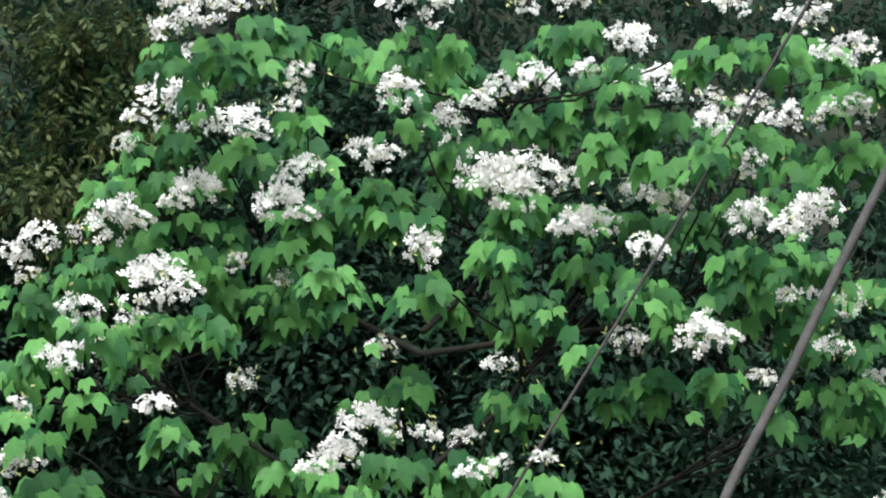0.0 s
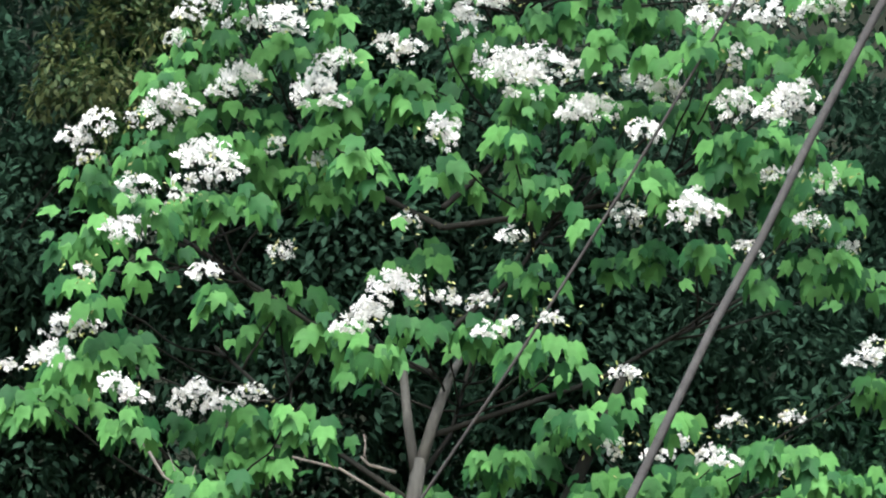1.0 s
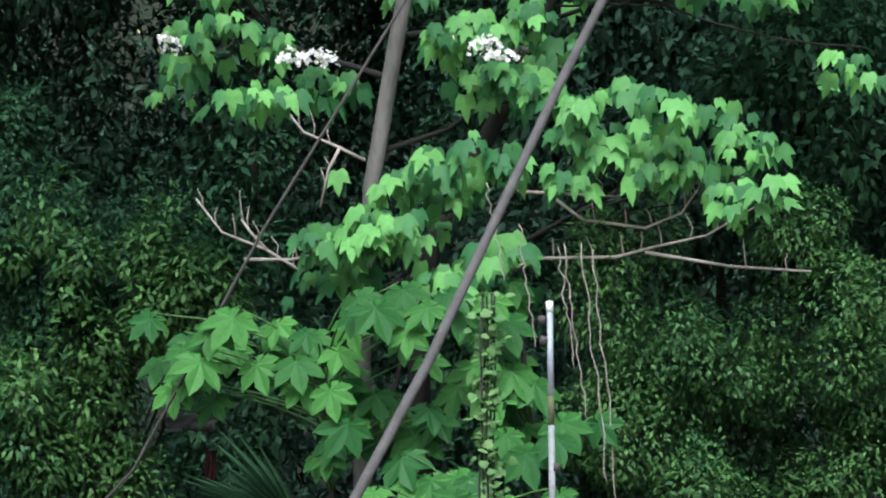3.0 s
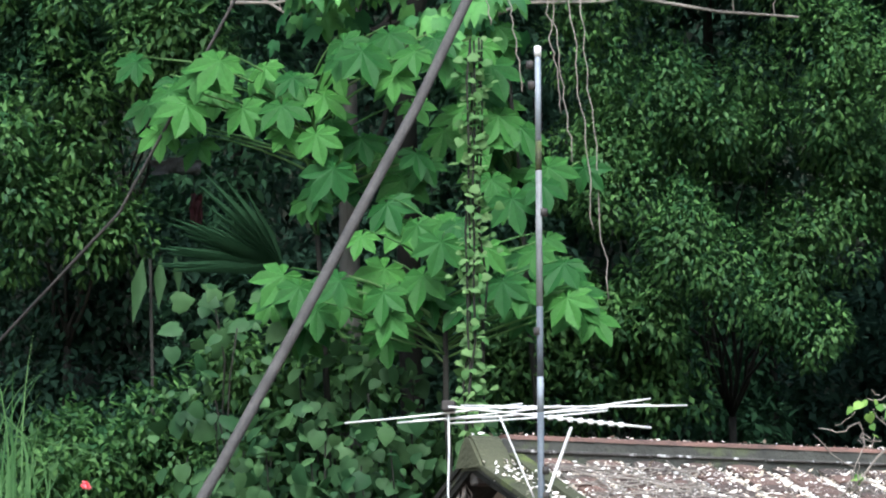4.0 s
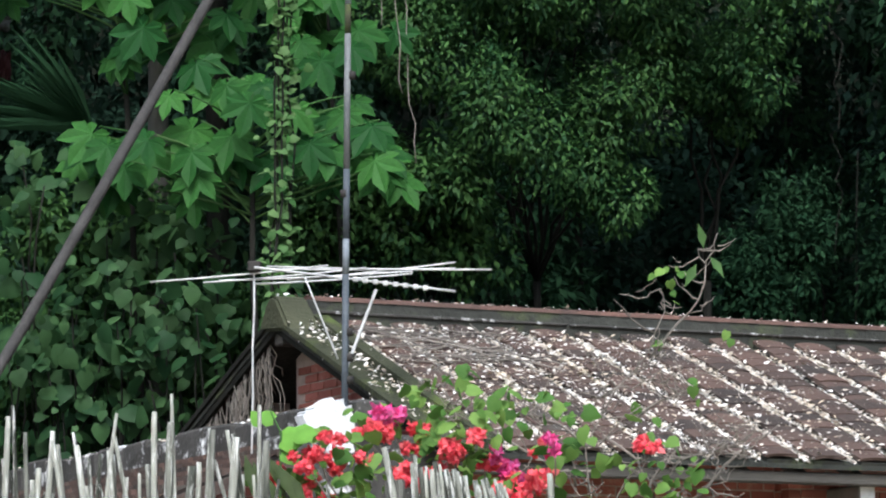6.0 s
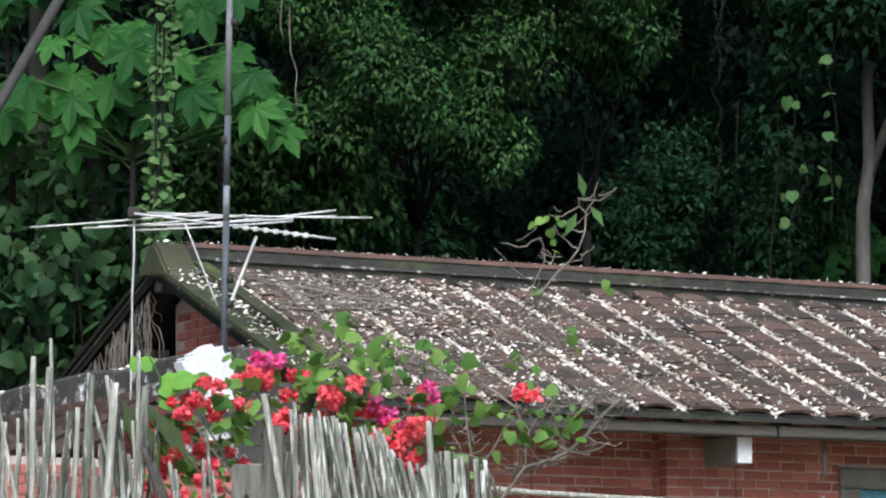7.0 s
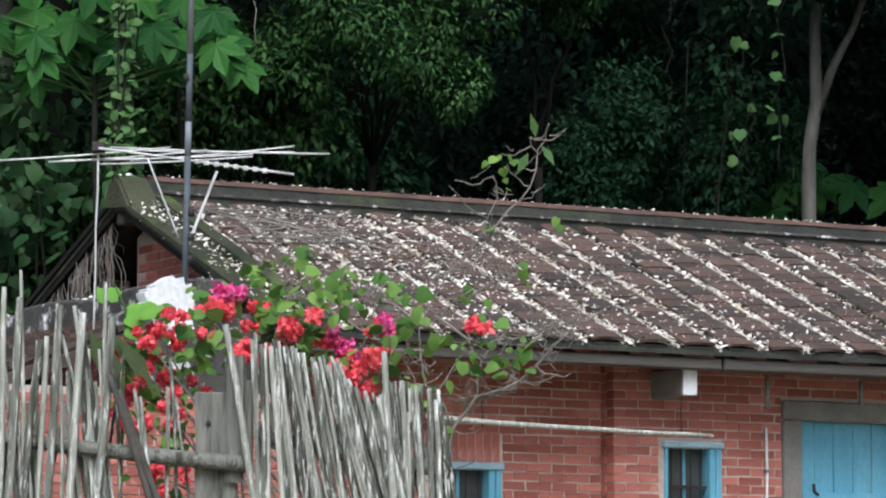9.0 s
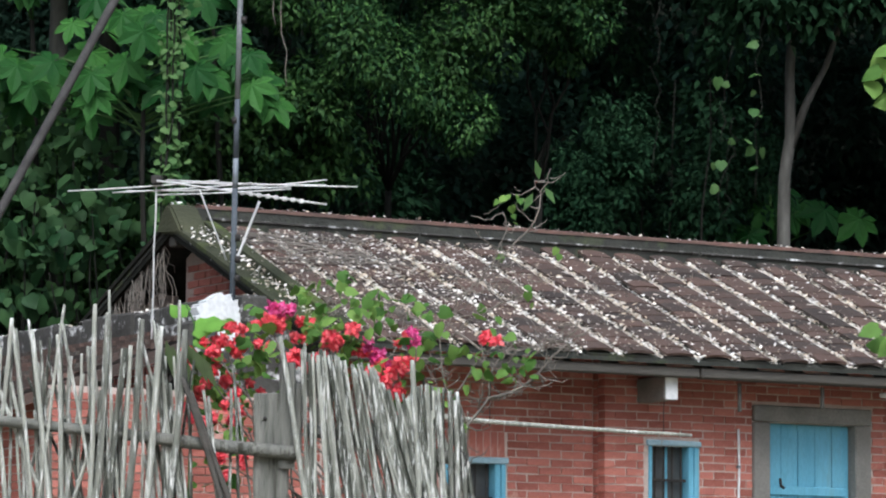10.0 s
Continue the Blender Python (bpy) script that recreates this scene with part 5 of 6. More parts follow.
random.seed(4)
DOOR_GAP = (1.48, 2.70, 1.0, 3.53)
WIN_GAP = (0.395, 0.945, 2.2, 3.205)
WIN_L_GAP = (-1.47, -0.83, 2.1, 3.225)
lay_bricks(front, 0.0, 3.9, 0.0, 2.62, 3.86, [DOOR_GAP, WIN_GAP])
bricks_single = 150 if bricks_single < 150 else bricks_single
lay_bricks(front_l, -2.6, -0.005, STEP, 2.55, 3.86, [WIN_L_GAP])
lay_bricks(front, 0.0, 7.2, 0.0, 1.08, 2.60, [DOOR_GAP, WIN_GAP], single=False)
lay_bricks(front, 3.92, 7.2, 0.0, 2.62, 3.86, [], single=False)
lay_bricks(front_l, -2.6, -0.005, STEP, 1.08, 2.54, [WIN_L_GAP], single=False)
for i in range(9):
    place("brick", SOLDIER, Matrix.Translation((-1.43 + i * 0.068, STEP, 3.12)), front_l)
# side of the forward bay, gable face
rest = bmesh.new()
row, z = 0, 1.1
while z < 3.86:
    box(rest, 0.0, 0.1, 0.105, STEP + 0.01, z - 0.0275, z + 0.0275, wobble=0.003)
    z += COURSE
row, z = 0, 1.1
while z < 4.85:
    y = STEP + (0.12 if row % 2 else 0.0)
    while y < 4.0:
        if slope_at(y) > z + 0.10 and slope_at(y + 0.22) > z + 0.10 and not (4.10 < z and 2.295 < y < 3.10):
            box(rest, GABLE, GABLE + 0.1, y, y + 0.205, z - 0.0275, z + 0.0275, wobble=0.004)
        y += STRETCH
    z += COURSE
    row += 1
tagged(part("bricks", rest, M_BRICK_J, gable), kind="stuff")
# the dark loft opening under the gable peak, with roots hanging before it
roots = thing("hanging_roots", HOUSE, "dry brown creeper roots hanging over the gable", "roots")
lines = []
rr = random.Random(12)
for i in range(110):
    y = 2.15 + rr.uniform(0.15, 1.55)
    zt = slope_at(y) + 0.02
    lines.append((bend((VERGE + 0.05, y, zt), (VERGE + rr.uniform(-0.05, 0.2), y + rr.uniform(-0.12, 0.12), zt - rr.uniform(0.15, 0.8)), 0, 5, 0.025, i), 0.0042))
tagged(tubes("root_curtain", lines, M_TWIG, roots, sides=4), kind="stuff")
for n_ in range(2):
    lines = [(bend((VERGE + 0.3 + rr.uniform(0, 1.3), 1.95 - rr.uniform(0, .9), 0), (VERGE + 0.4 + rr.uniform(0, 1.4), 1.9 - rr.uniform(0, 1.0), 0), 0, 6, 0.04, i + 99), 0.005) for i in range(26)]
    lines = [([Vector((p.x, p.y, slope_at(p.y) + 0.16 + 0.04 * math.sin(i * 2.1))) for p in pts], r_) for i, (pts, r_) in enumerate(lines)]
    tagged(tubes("tendril_mat", lines, M_TWIG, roots, sides=4), kind="stuff")


def lattice_window(name, hole, y, bars):
    x0, x1, z0, z1 = hole
    w = thing(name, HOUSE, "small barred window in a chipped pale blue wooden frame", "window", kind="structure")
    f = 0.05
    boxed("head", (x0 - 0.02, x1 + 0.07, y - 0.03, y + 0.12, z1, z1 + 0.05), M_PALEBLUE, w, bevel=0.008, wobble=0.003)
    boxed("jamb", (x0, x0 + 0.03, y - 0.012, y + 0.12, z0, z1), M_BLUE, w)
    boxed("jamb", (x1 - f, x1, y - 0.012, y + 0.12, z0, z1), M_BLUE, w)
    boxed("architrave", (x1 + 0.003, x1 + 0.05, y - 0.02, y + 0.10, z0, z1 - 0.003), M_BLUE, w)
    boxed("sill", (x0 - 0.03, x1 + 0.03, y - 0.04, y + 0.15, z0 - 0.05, z0), M_CEMENT, w)
    boxed("pane", (x0 + 0.03, x1 - f, y + 0.09, y + 0.10, z0, z1), M_GLASS, w, "dusty dark glass", bevel=0)
    boxed("mullion", ((x0 + x1) / 2 - 0.014, (x0 + x1) / 2 + 0.014, y + 0.07, y + 0.09, z0, z1), M_BLUE, w)
    for i in range(bars):
        x = x0 + f + (x1 - x0 - 2 * f) * (i + 0.5) / bars
        tube("bar", [(x, y + 0.045, z0), (x, y + 0.045, z1)], 0.009, M_DARK, w, sides=6)
    for z in (z1 - 0.28, z1 - 0.62):
        boxed("rail", (x0 + f, x1 - f, y + 0.03, y + 0.05, z - 0.012, z + 0.012), M_DARK, w, bevel=0.002)
    return w


lattice_window("window_1", WIN, 0.0, 4)
lattice_window("window_2", WIN_L, STEP, 4)
# door: cement surround and a plank leaf
door = thing("door_1", HOUSE, "closed faded blue plank door in a grey cement surround", "door", kind="structure")
boxed("surround_left", (1.48, 1.645, -0.03, 0.2, FLOOR, 3.388), M_CEMENT, door, bevel=0.01, wobble=0.003)
boxed("surround_right", (2.53, 2.70, -0.03, 0.2, FLOOR, 3.388), M_CEMENT, door, bevel=0.01, wobble=0.003)
boxed("surround_head", (1.48, 2.70, -0.034, 0.2, 3.391, 3.53), M_CEMENT, door, bevel=0.01, wobble=0.003)
for i in range(5):
    x = 1.65 + i * 0.176
    boxed("plank", (x, x + 0.172, 0.075 + (i % 2) * 0.004, 0.105, FLOOR, 3.386), M_BLUE, door, bevel=0.005)
boxed("ledge", (1.70, 2.48, 0.055, 0.074, 2.78, 2.86), M_BLUE, door)
tube("hasp", [(1.80, 0.05, 2.92), (1.80, 0.04, 2.86), (1.84, 0.05, 2.84)], 0.012, M_DARK, door)
# white pipe on the wall, clothes pole hung from the eave, eave lamp tube
pipe = thing("wall_conduit", HOUSE, "thin chipped white pipe clipped to the brick wall", "pipe")
tube("pipe", [(1.33, -0.012, 1.4), (1.325, -0.013, 2.6), (1.338, -0.012, 3.0), (1.33, -0.012, 3.32)], 0.011, M_PLASTER, pipe, sides=8)
for z in (1.9, 2.5, 3.0):
    boxed("clip", (1.315, 1.345, -0.032, 0.004, z - 0.012, z + 0.012), M_STEEL, pipe, bevel=0.002)
rod = thing("clothes_pole", HOUSE, "bleached bamboo clothes pole hung under the eave", "pole")
tube("pole", bend((-1.75, -0.35, 3.285), (0.63, -0.35, 3.222), 0.012, 10, 0.004, 3), [0.020, 0.021, 0.019, 0.020, 0.019, 0.018, 0.018, 0.017, 0.016, 0.016, 0.014], M_STICK, rod, sides=10)
for x in (-1.3, 0.36):
    tube("hanger_wire", [(x, -0.35, 3.22), (x - 0.01, -0.36, 3.40), (x, -0.38, 3.70)], 0.004, M_DARK, rod, sides=5)
lampt = thing("eave_strip_light", HOUSE, "white strip light under the eave beside the door", "light")
boxed("housing", (2.62, 3.5, -0.30, -0.24, 3.62, 3.66), M_PLASTER, lampt, bevel=0.01)
for x in (2.8, 3.3):
    tube("bracket", [(x, -0.27, 3.66), (x, -0.27, 3.80)], 0.008, M_DARK, lampt)
for x, l in ((1.06, 0.22), (1.9, 0.16)):
    boxed("eave_hook", (x, x + 0.03, EAVE_Y + 0.135, EAVE_Y + 0.16, EAVE_Z - 0.19 - l, EAVE_Z - 0.17), M_OLDWOOD, house, bevel=0.004)

# ---- the lower wing beside the gable ----
wing = thing("side_wing", HOUSE, "low brick wing with a red tile roof and white plaster coping", "outbuilding")
bm = bmesh.new()
a = [(-3.25, 4.02), (-5.3, 3.30), (-5.3, 3.22), (-3.25, 3.92)]
va = [bm.verts.new((x, 0.0, z)) for x, z in a]
vb = [bm.verts.new((x, 9.0, z)) for x, z in a]
bm.faces.new(va), bm.faces.new(vb[::-1])
for i in range(4):
    j = (i + 1) % 4
    bm.faces.new((va[j], va[i], vb[i], vb[j]))
wing_roof = part("roof", bm, M_TILE_J, wing, "faded red clay tiles")
rest = bmesh.new()
for i in range(34):
    y = 0.1 + i * 0.26
    for k in range(10):
        s0, s1 = k / 10, (k + 1) / 10
        x0, z0 = -3.3 - 1.98 * s0, 4.02 - 0.70 * s0
        x1, z1 = -3.3 - 1.98 * s1, 4.02 - 0.70 * s1
        q = [rest.verts.new(c) for c in ((x0, y, z0 + 0.02), (x0, y + 0.17, z0 + 0.02), (x1, y + 0.17, z1 + 0.05), (x1, y, z1 + 0.05), (x1, y, z1), (x1, y + 0.17, z1))]
        rest.faces.new(q[:4]), rest.faces.new((q[3], q[2], q[5], q[4])), rest.faces.new((q[0], q[3], q[4])), rest.faces.new((q[1], q[5], q[2]))
tagged(part("tiles", rest, M_TILE_J, wing_roof), kind="stuff")
boxed("wing_wall", (-5.0, -4.8, 0.1, 8.8, 1.0, 3.34), M_MORTAR, wing, bevel=0)
rest = bmesh.new()
row, z = 0, 1.6
while z < 3.3:
    y = 0.1 + (0.12 if row % 2 else 0)
    while y < 6.5:
        box(rest, -5.012, -4.9, y, y + 0.205, z - 0.0275, z + 0.0275, wobble=0.004)
        y += STRETCH
    z += COURSE
    row += 1
tagged(part("bricks", rest, M_BRICK_J, wing), kind="stuff")
wing_end = boxed("end_wall", (-5.0, -2.66, -0.048, 0.08, 1.0, 3.42), M_MORTAR, wing, bevel=0)
lay_bricks(wing_end, -5.0, -2.68, -0.06, 1.7, 3.4, [], single=False)
for i in range(17):
    y = -0.1 + i * 0.5
    boxed("coping", (-3.40, -3.16, y, y + 0.49, 3.96, 4.19 + 0.015 * (i % 3)), M_DIRTY, wing, bevel=0.02, wobble=0.02)
bm = bmesh.new()
ring = []
for i in range(64):
    w = 2 * math.pi * i / 64
    k = 1 + 0.25 * noise.noise((math.cos(w) * 2.2, math.sin(w) * 2.2, 4)) + 0.45 * noise.noise((math.cos(w) * 8, math.sin(w) * 8, 9))
    x, z = 0.20 * k * math.cos(w), 0.23 * k * math.sin(w)
    ring.append((-3.56 + x, min(3.98 + z, 4.225 - abs(x - 0.04) * 0.55)))
a = [bm.verts.new((x, -0.03 + 0.015 * noise.noise((x * 7, z * 7, 2)), z)) for x, z in ring]
b = [bm.verts.new((x, 0.10, z)) for x, z in ring]
bm.faces.new(a), bm.faces.new(b[::-1])
for i in range(64):
    bm.faces.new((a[(i + 1) % 64], a[i], b[i], b[(i + 1) % 64]))
part("plaster_peak", bm, M_PLASTER, wing, "white lime-plastered wall end, dirty at its foot")
bm = bmesh.new()
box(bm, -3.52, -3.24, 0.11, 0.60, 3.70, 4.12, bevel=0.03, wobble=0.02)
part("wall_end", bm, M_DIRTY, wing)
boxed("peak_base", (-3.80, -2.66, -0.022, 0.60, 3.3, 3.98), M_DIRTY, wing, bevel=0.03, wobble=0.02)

# ---- roof tiles and fallen blossom ----
PITCH, TW = 0.385, 0.262


def roof_at(x, s, lift):
    """A place on the front slope: x along, s up from the eave."""
    k = s / RUN
    n = Vector((0, -math.sin(SLOPE), math.cos(SLOPE)))
    return Vector((x, EAVE_Y + (RIDGE_Y - EAVE_Y) * k, EAVE_Z - 0.02 + (RIDGE_Z - EAVE_Z) * k)) + n * lift


def tile_mesh(seed):
    random.seed(seed)
    vs, fs = [], []
    for y, z in ((-0.02, 0.012), (0.20, 0.0)):
        for i in range(5):
            x = (i / 4 - 0.5) * TW
            bow = 0.013 * (1 - (2 * i / 4 - 1) ** 2)
            for th in (0, 0.022):
                vs.append((x + random.uniform(-.003, .003), y + random.uniform(-.006, .006), z + bow + th))
    k = lambda r_, i, t_: r_ * 10 + i * 2 + t_
    for i in range(4):
        fs.append((k(0, i, 1), k(0, i + 1, 1), k(1, i + 1, 1), k(1, i, 1)))
        fs.append((k(0, i, 0), k(0, i + 1, 0), k(0, i + 1, 1), k(0, i, 1)))
    fs += [(k(0, 0, 0), k(0, 0, 1), k(1, 0, 1), k(1, 0, 0)), (k(0, 4, 1), k(0, 4, 0), k(1, 4, 0), k(1, 4, 1))]
    me = bpy.data.meshes.new("tile")
    me.from_pydata(vs, [], fs)
    me.materials.append(M_TILE)
    return me


TILES = [tile_mesh(s) for s in range(6)]
COLUMNS = [-2.32 + PITCH * i for i in range(26)]
tilt = Matrix.Rotation(SLOPE + 0.03, 4, "X")
rv, rf = [], []
tiles_single = 0
rr = random.Random(77)
for ci, x in enumerate(COLUMNS):
    # the mortar bed under each column of tiles
    bm = bmesh.new()
    vs = []
    for s, h in ((0.0, 0.022), (RUN - 0.1, 0.022)):
        for dx, dz in ((-TW / 2 + 0.012, -0.01), (-TW / 2 + 0.012, h), (TW / 2 - 0.012, h), (TW / 2 - 0.012, -0.01)):
            vs.append(bm.verts.new(roof_at(x + dx, s, dz)))
    for q in ((0, 1, 5, 4), (1, 2, 6, 5), (2, 3, 7, 6), (3, 2, 1, 0)):
        bm.faces.new([vs[i] for i in q])
    part("tile_bed", bm, M_RIDGE, roof)
    for j in range(17):
        s = 0.02 + j * 0.167
        p = roof_at(x + rr.uniform(-.006, .006), s, 0.020 + rr.uniform(-.004, .006))
        m = Matrix.Translation(p) @ tilt @ Matrix.Rotation(rr.uniform(-0.03, 0.03), 4, "Z")
        me = TILES[rr.randrange(6)]
        if 2 <= ci < 20 and tiles_single < 299 and j < 17:
            place("tile", me, m, roof)
            tiles_single += 1
        else:
            o = len(rv)
            rv += [m @ v.co for v in me.vertices]
            rf += [tuple(o + i for i in q.vertices) for q in me.polygons]
tagged(link_mesh("tiles", rv, rf, M_TILE_J, roof), kind="stuff")
for i in range(30):
    x = VERGE + 0.26 + i * 0.34
    bm = bmesh.new()
    vs = []
    for xx in (x, x + 0.345):
        for a in range(6):
            w = math.pi * a / 5
            vs.append(bm.verts.new((xx, RIDGE_Y - math.cos(w) * (0.105 + 0.008 * (xx > x)), RIDGE_Z + 0.128 + math.sin(w) * 0.045 + rr.uniform(-.003, .003))))
    for a in range(5):
        bm.faces.new((vs[a], vs[a + 1], vs[a + 7], vs[a + 6]))
    bm.faces.new(vs[:6][::-1]), bm.faces.new(vs[6:])
    part("ridge_tile", bm, M_CAP, ridge)

r = np.random.default_rng(90)
blossom = thing("fallen_blossom", HOUSE, "white and tan fallen blossom drifted in the roof channels", "blossom", kind="stuff")
P, F = [], []
for ci, x in enumerate(COLUMNS):
    n = int(1250 * (1.0 if ci < 16 else 0.8))
    s = r.beta(1.1, 1.0, n) * (RUN - 0.2)
    n_patch = np.array([noise.noise((x * 1.3, t * 1.6, 5.0)) for t in s])
    s = s[n_patch > r.uniform(-0.75, -0.15, n)]
    for t in s:
        P.append(roof_at(x - PITCH / 2 + r.normal() * 0.022 + 0.012, t, 0.012 + abs(r.normal()) * 0.020))
for i in range(21000):
    x, t = r.uniform(VERGE, 6.5), r.uniform(0.0, RUN - 0.12)
    dens = 0.42 * math.exp(-((x + 1.5) / 1.5) ** 2) * (0.25 + t / RUN) * 1.6 + 0.16
    if r.uniform() < dens:
        c = (x - COLUMNS[0] + PITCH / 2) % PITCH - PITCH / 2
        P.append(roof_at(x, t, 0.066 if abs(c) < TW / 2 else 0.01))
for i in range(260):
    P.append(roof_at(r.uniform(VERGE, VERGE + 0.38), r.uniform(0.2, RUN), 0.062))
for i in range(240):
    P.append(Vector((r.uniform(VERGE, 6), RIDGE_Y + r.normal() * 0.05, RIDGE_Z + 0.18)))
for i in range(420):
    P.append(Vector((-3.25 + r.normal() * 0.07, r.uniform(0, 8), 4.215)))
P = np.array(P)
n = len(P)
along = r.normal(size=(n, 3)) * np.array([1, 1, 0.3])
up = r.normal(size=(n, 3)) * 0.35 + np.array([0, -0.5, 1.0])
scatter("petals", HEART, P, frames_of(along, up, 0.023 * np.clip(np.exp(r.normal(size=n) * 0.38), 0.4, 1.9)) * np.array([0.7, 1.15, 1.0]), M_LITTER, blossom)


# where blooms, leaves and canes stand
PINK_BRACTS = [
    (-1.16, 20.36, 3.56), (-1.10, 20.42, 3.55), (-1.14, 20.45, 3.51), (-0.57, 20.52, 3.29), (-0.54, 20.42, 3.23), (-0.34, 20.51, 3.39),
    (-0.29, 20.06, 3.33), (-0.60, 20.28, 3.30)]
RED_BRACTS_HIGH = [
    (-1.31, 20.52, 3.47), (-1.16, 20.37, 3.45), (-1.03, 20.50, 3.49), (-1.39, 20.11, 3.40), (-1.23, 20.28, 3.47), (-1.63, 20.17, 3.32),
    (-1.51, 20.32, 3.36), (-1.42, 20.34, 3.35), (-1.55, 20.06, 3.26), (-1.22, 20.16, 3.29), (-1.10, 20.19, 3.23), (-1.00, 20.51, 3.38),
    (-0.87, 20.43, 3.34), (-0.77, 20.13, 3.33), (-0.89, 20.45, 3.27), (-0.71, 20.12, 3.41), (-0.51, 20.36, 3.21), (-0.44, 20.11, 3.13),
    (-0.56, 20.05, 3.11), (-0.40, 20.49, 3.35), (-0.37, 20.15, 3.15), (-0.44, 20.16, 3.02), (-0.40, 20.54, 2.98), (0.16, 20.49, 3.39),
    (0.21, 20.19, 3.34), (-1.49, 20.53, 3.33)]
RED_BRACTS_LOW = [
    (-1.72, 20.32, 3.09), (-1.69, 20.39, 3.03), (-1.58, 20.15, 3.08), (-1.65, 20.52, 3.00), (-1.48, 20.40, 3.11), (-1.58, 20.53, 3.20),
    (-1.36, 20.50, 3.09), (-1.72, 20.20, 2.93), (-1.46, 20.23, 2.83), (-1.70, 20.13, 2.84), (-1.55, 20.12, 2.54), (-1.48, 20.08, 2.47),
    (-1.37, 20.20, 2.54), (-1.76, 20.35, 3.26), (-1.56, 20.05, 2.84), (-1.71, 20.39, 3.26), (-1.65, 20.22, 3.17), (-1.43, 20.20, 2.99),
    (-1.54, 20.46, 2.98), (-1.05, 20.29, 3.27), (-0.82, 20.21, 3.37), (-0.94, 20.29, 3.24), (-0.66, 20.40, 3.29), (-0.48, 20.08, 3.07)]
LEAF_SPOTS = [
    (-0.94, 20.49, 3.72), (-0.80, 20.11, 3.71), (-0.72, 20.40, 3.64), (-0.87, 20.44, 3.56), (-0.65, 20.11, 3.52), (-0.48, 20.42, 3.55),
    (-0.44, 20.25, 3.60), (-0.26, 20.33, 3.61), (-0.20, 20.10, 3.49), (-0.29, 20.12, 3.41), (-0.59, 20.17, 3.47), (-1.03, 20.48, 3.62),
    (-0.95, 20.18, 3.46), (-0.69, 20.40, 3.37), (-0.57, 20.47, 3.62), (-0.14, 20.48, 3.31), (0.04, 20.24, 3.29), (0.19, 20.24, 3.17),
    (0.31, 20.31, 3.15), (0.41, 20.41, 3.25), (0.07, 20.14, 3.14), (-0.26, 20.40, 3.31), (-0.45, 20.42, 2.91)]
LEAF_SPOTS_LOW = [
    (-1.60, 20.44, 3.19), (-1.46, 20.11, 3.16), (-1.36, 20.48, 3.07), (-1.28, 20.14, 3.17), (-1.17, 20.24, 3.17), (-1.66, 20.34, 3.06),
    (-1.42, 20.47, 2.89), (-1.23, 20.24, 3.32), (-1.12, 20.47, 3.34), (-0.69, 20.32, 3.21), (-0.50, 20.22, 3.29), (-0.29, 20.23, 3.11),
    (-0.20, 20.17, 3.02), (-1.52, 20.13, 2.75), (-1.34, 20.16, 3.29), (-0.81, 20.38, 3.25)]
SHRUB_CANES = [
    [(-0.05, 20.70, 1.49), (0.01, 20.70, 2.41), (0.04, 20.70, 2.84), (0.18, 20.70, 3.02), (0.33, 20.70, 3.06), (0.50, 20.70, 3.18), (0.69, 20.70, 3.38)],
    [(0.04, 20.70, 2.84), (-0.05, 20.70, 3.06), (-0.21, 20.70, 3.09), (-0.30, 20.70, 3.21)],
    [(0.03, 20.70, 2.75), (-0.10, 20.70, 3.06), (-0.14, 20.70, 3.40), (0.03, 20.70, 3.71), (0.20, 20.70, 3.89), (0.29, 20.70, 4.11), (0.27, 20.70, 4.23)],
    [(0.20, 20.70, 3.86), (0.35, 20.70, 4.04), (0.47, 20.70, 4.17), (0.51, 20.70, 4.36), (0.47, 20.70, 4.44)],
    [(-0.14, 20.70, 3.40), (-0.27, 20.70, 3.52), (-0.45, 20.70, 3.58)],
    [(0.18, 20.70, 3.02), (0.20, 20.70, 3.21), (0.29, 20.70, 3.33), (0.53, 20.70, 3.36), (0.66, 20.70, 3.41)],
    [(0.10, 20.70, 3.52), (0.26, 20.70, 3.64), (0.44, 20.70, 3.71)],
    [(-0.08, 20.70, 3.27), (-0.27, 20.70, 3.27), (-0.58, 20.70, 3.46), (-0.82, 20.70, 3.58), (-0.89, 20.70, 3.74)],
    [(-0.05, 20.70, 3.46), (0.13, 20.70, 3.33), (0.20, 20.70, 3.21), (0.32, 20.70, 3.15)]]
SHRUB_LEAVES = [
    (0.29, 20.80, 4.36), (0.32, 20.63, 4.26), (0.25, 20.61, 4.29), (0.34, 20.80, 4.19), (0.37, 20.71, 4.33), (0.46, 20.68, 3.73),
    (0.43, 20.65, 3.65), (0.26, 20.72, 3.96), (0.60, 20.77, 3.98), (0.20, 20.69, 3.46), (0.16, 20.68, 3.30), (0.26, 20.61, 3.26),
    (0.38, 20.78, 3.31), (0.44, 20.61, 3.20), (-0.02, 20.70, 2.84), (0.04, 20.77, 2.81), (-0.05, 20.63, 3.05), (0.13, 20.75, 3.59)]


# ---- the stick fence ----
fence = thing("stick_fence", pose(0, 19.5, 0), "rickety fence of bleached bamboo sticks on rough rails", "fence")
rr = random.Random(31)


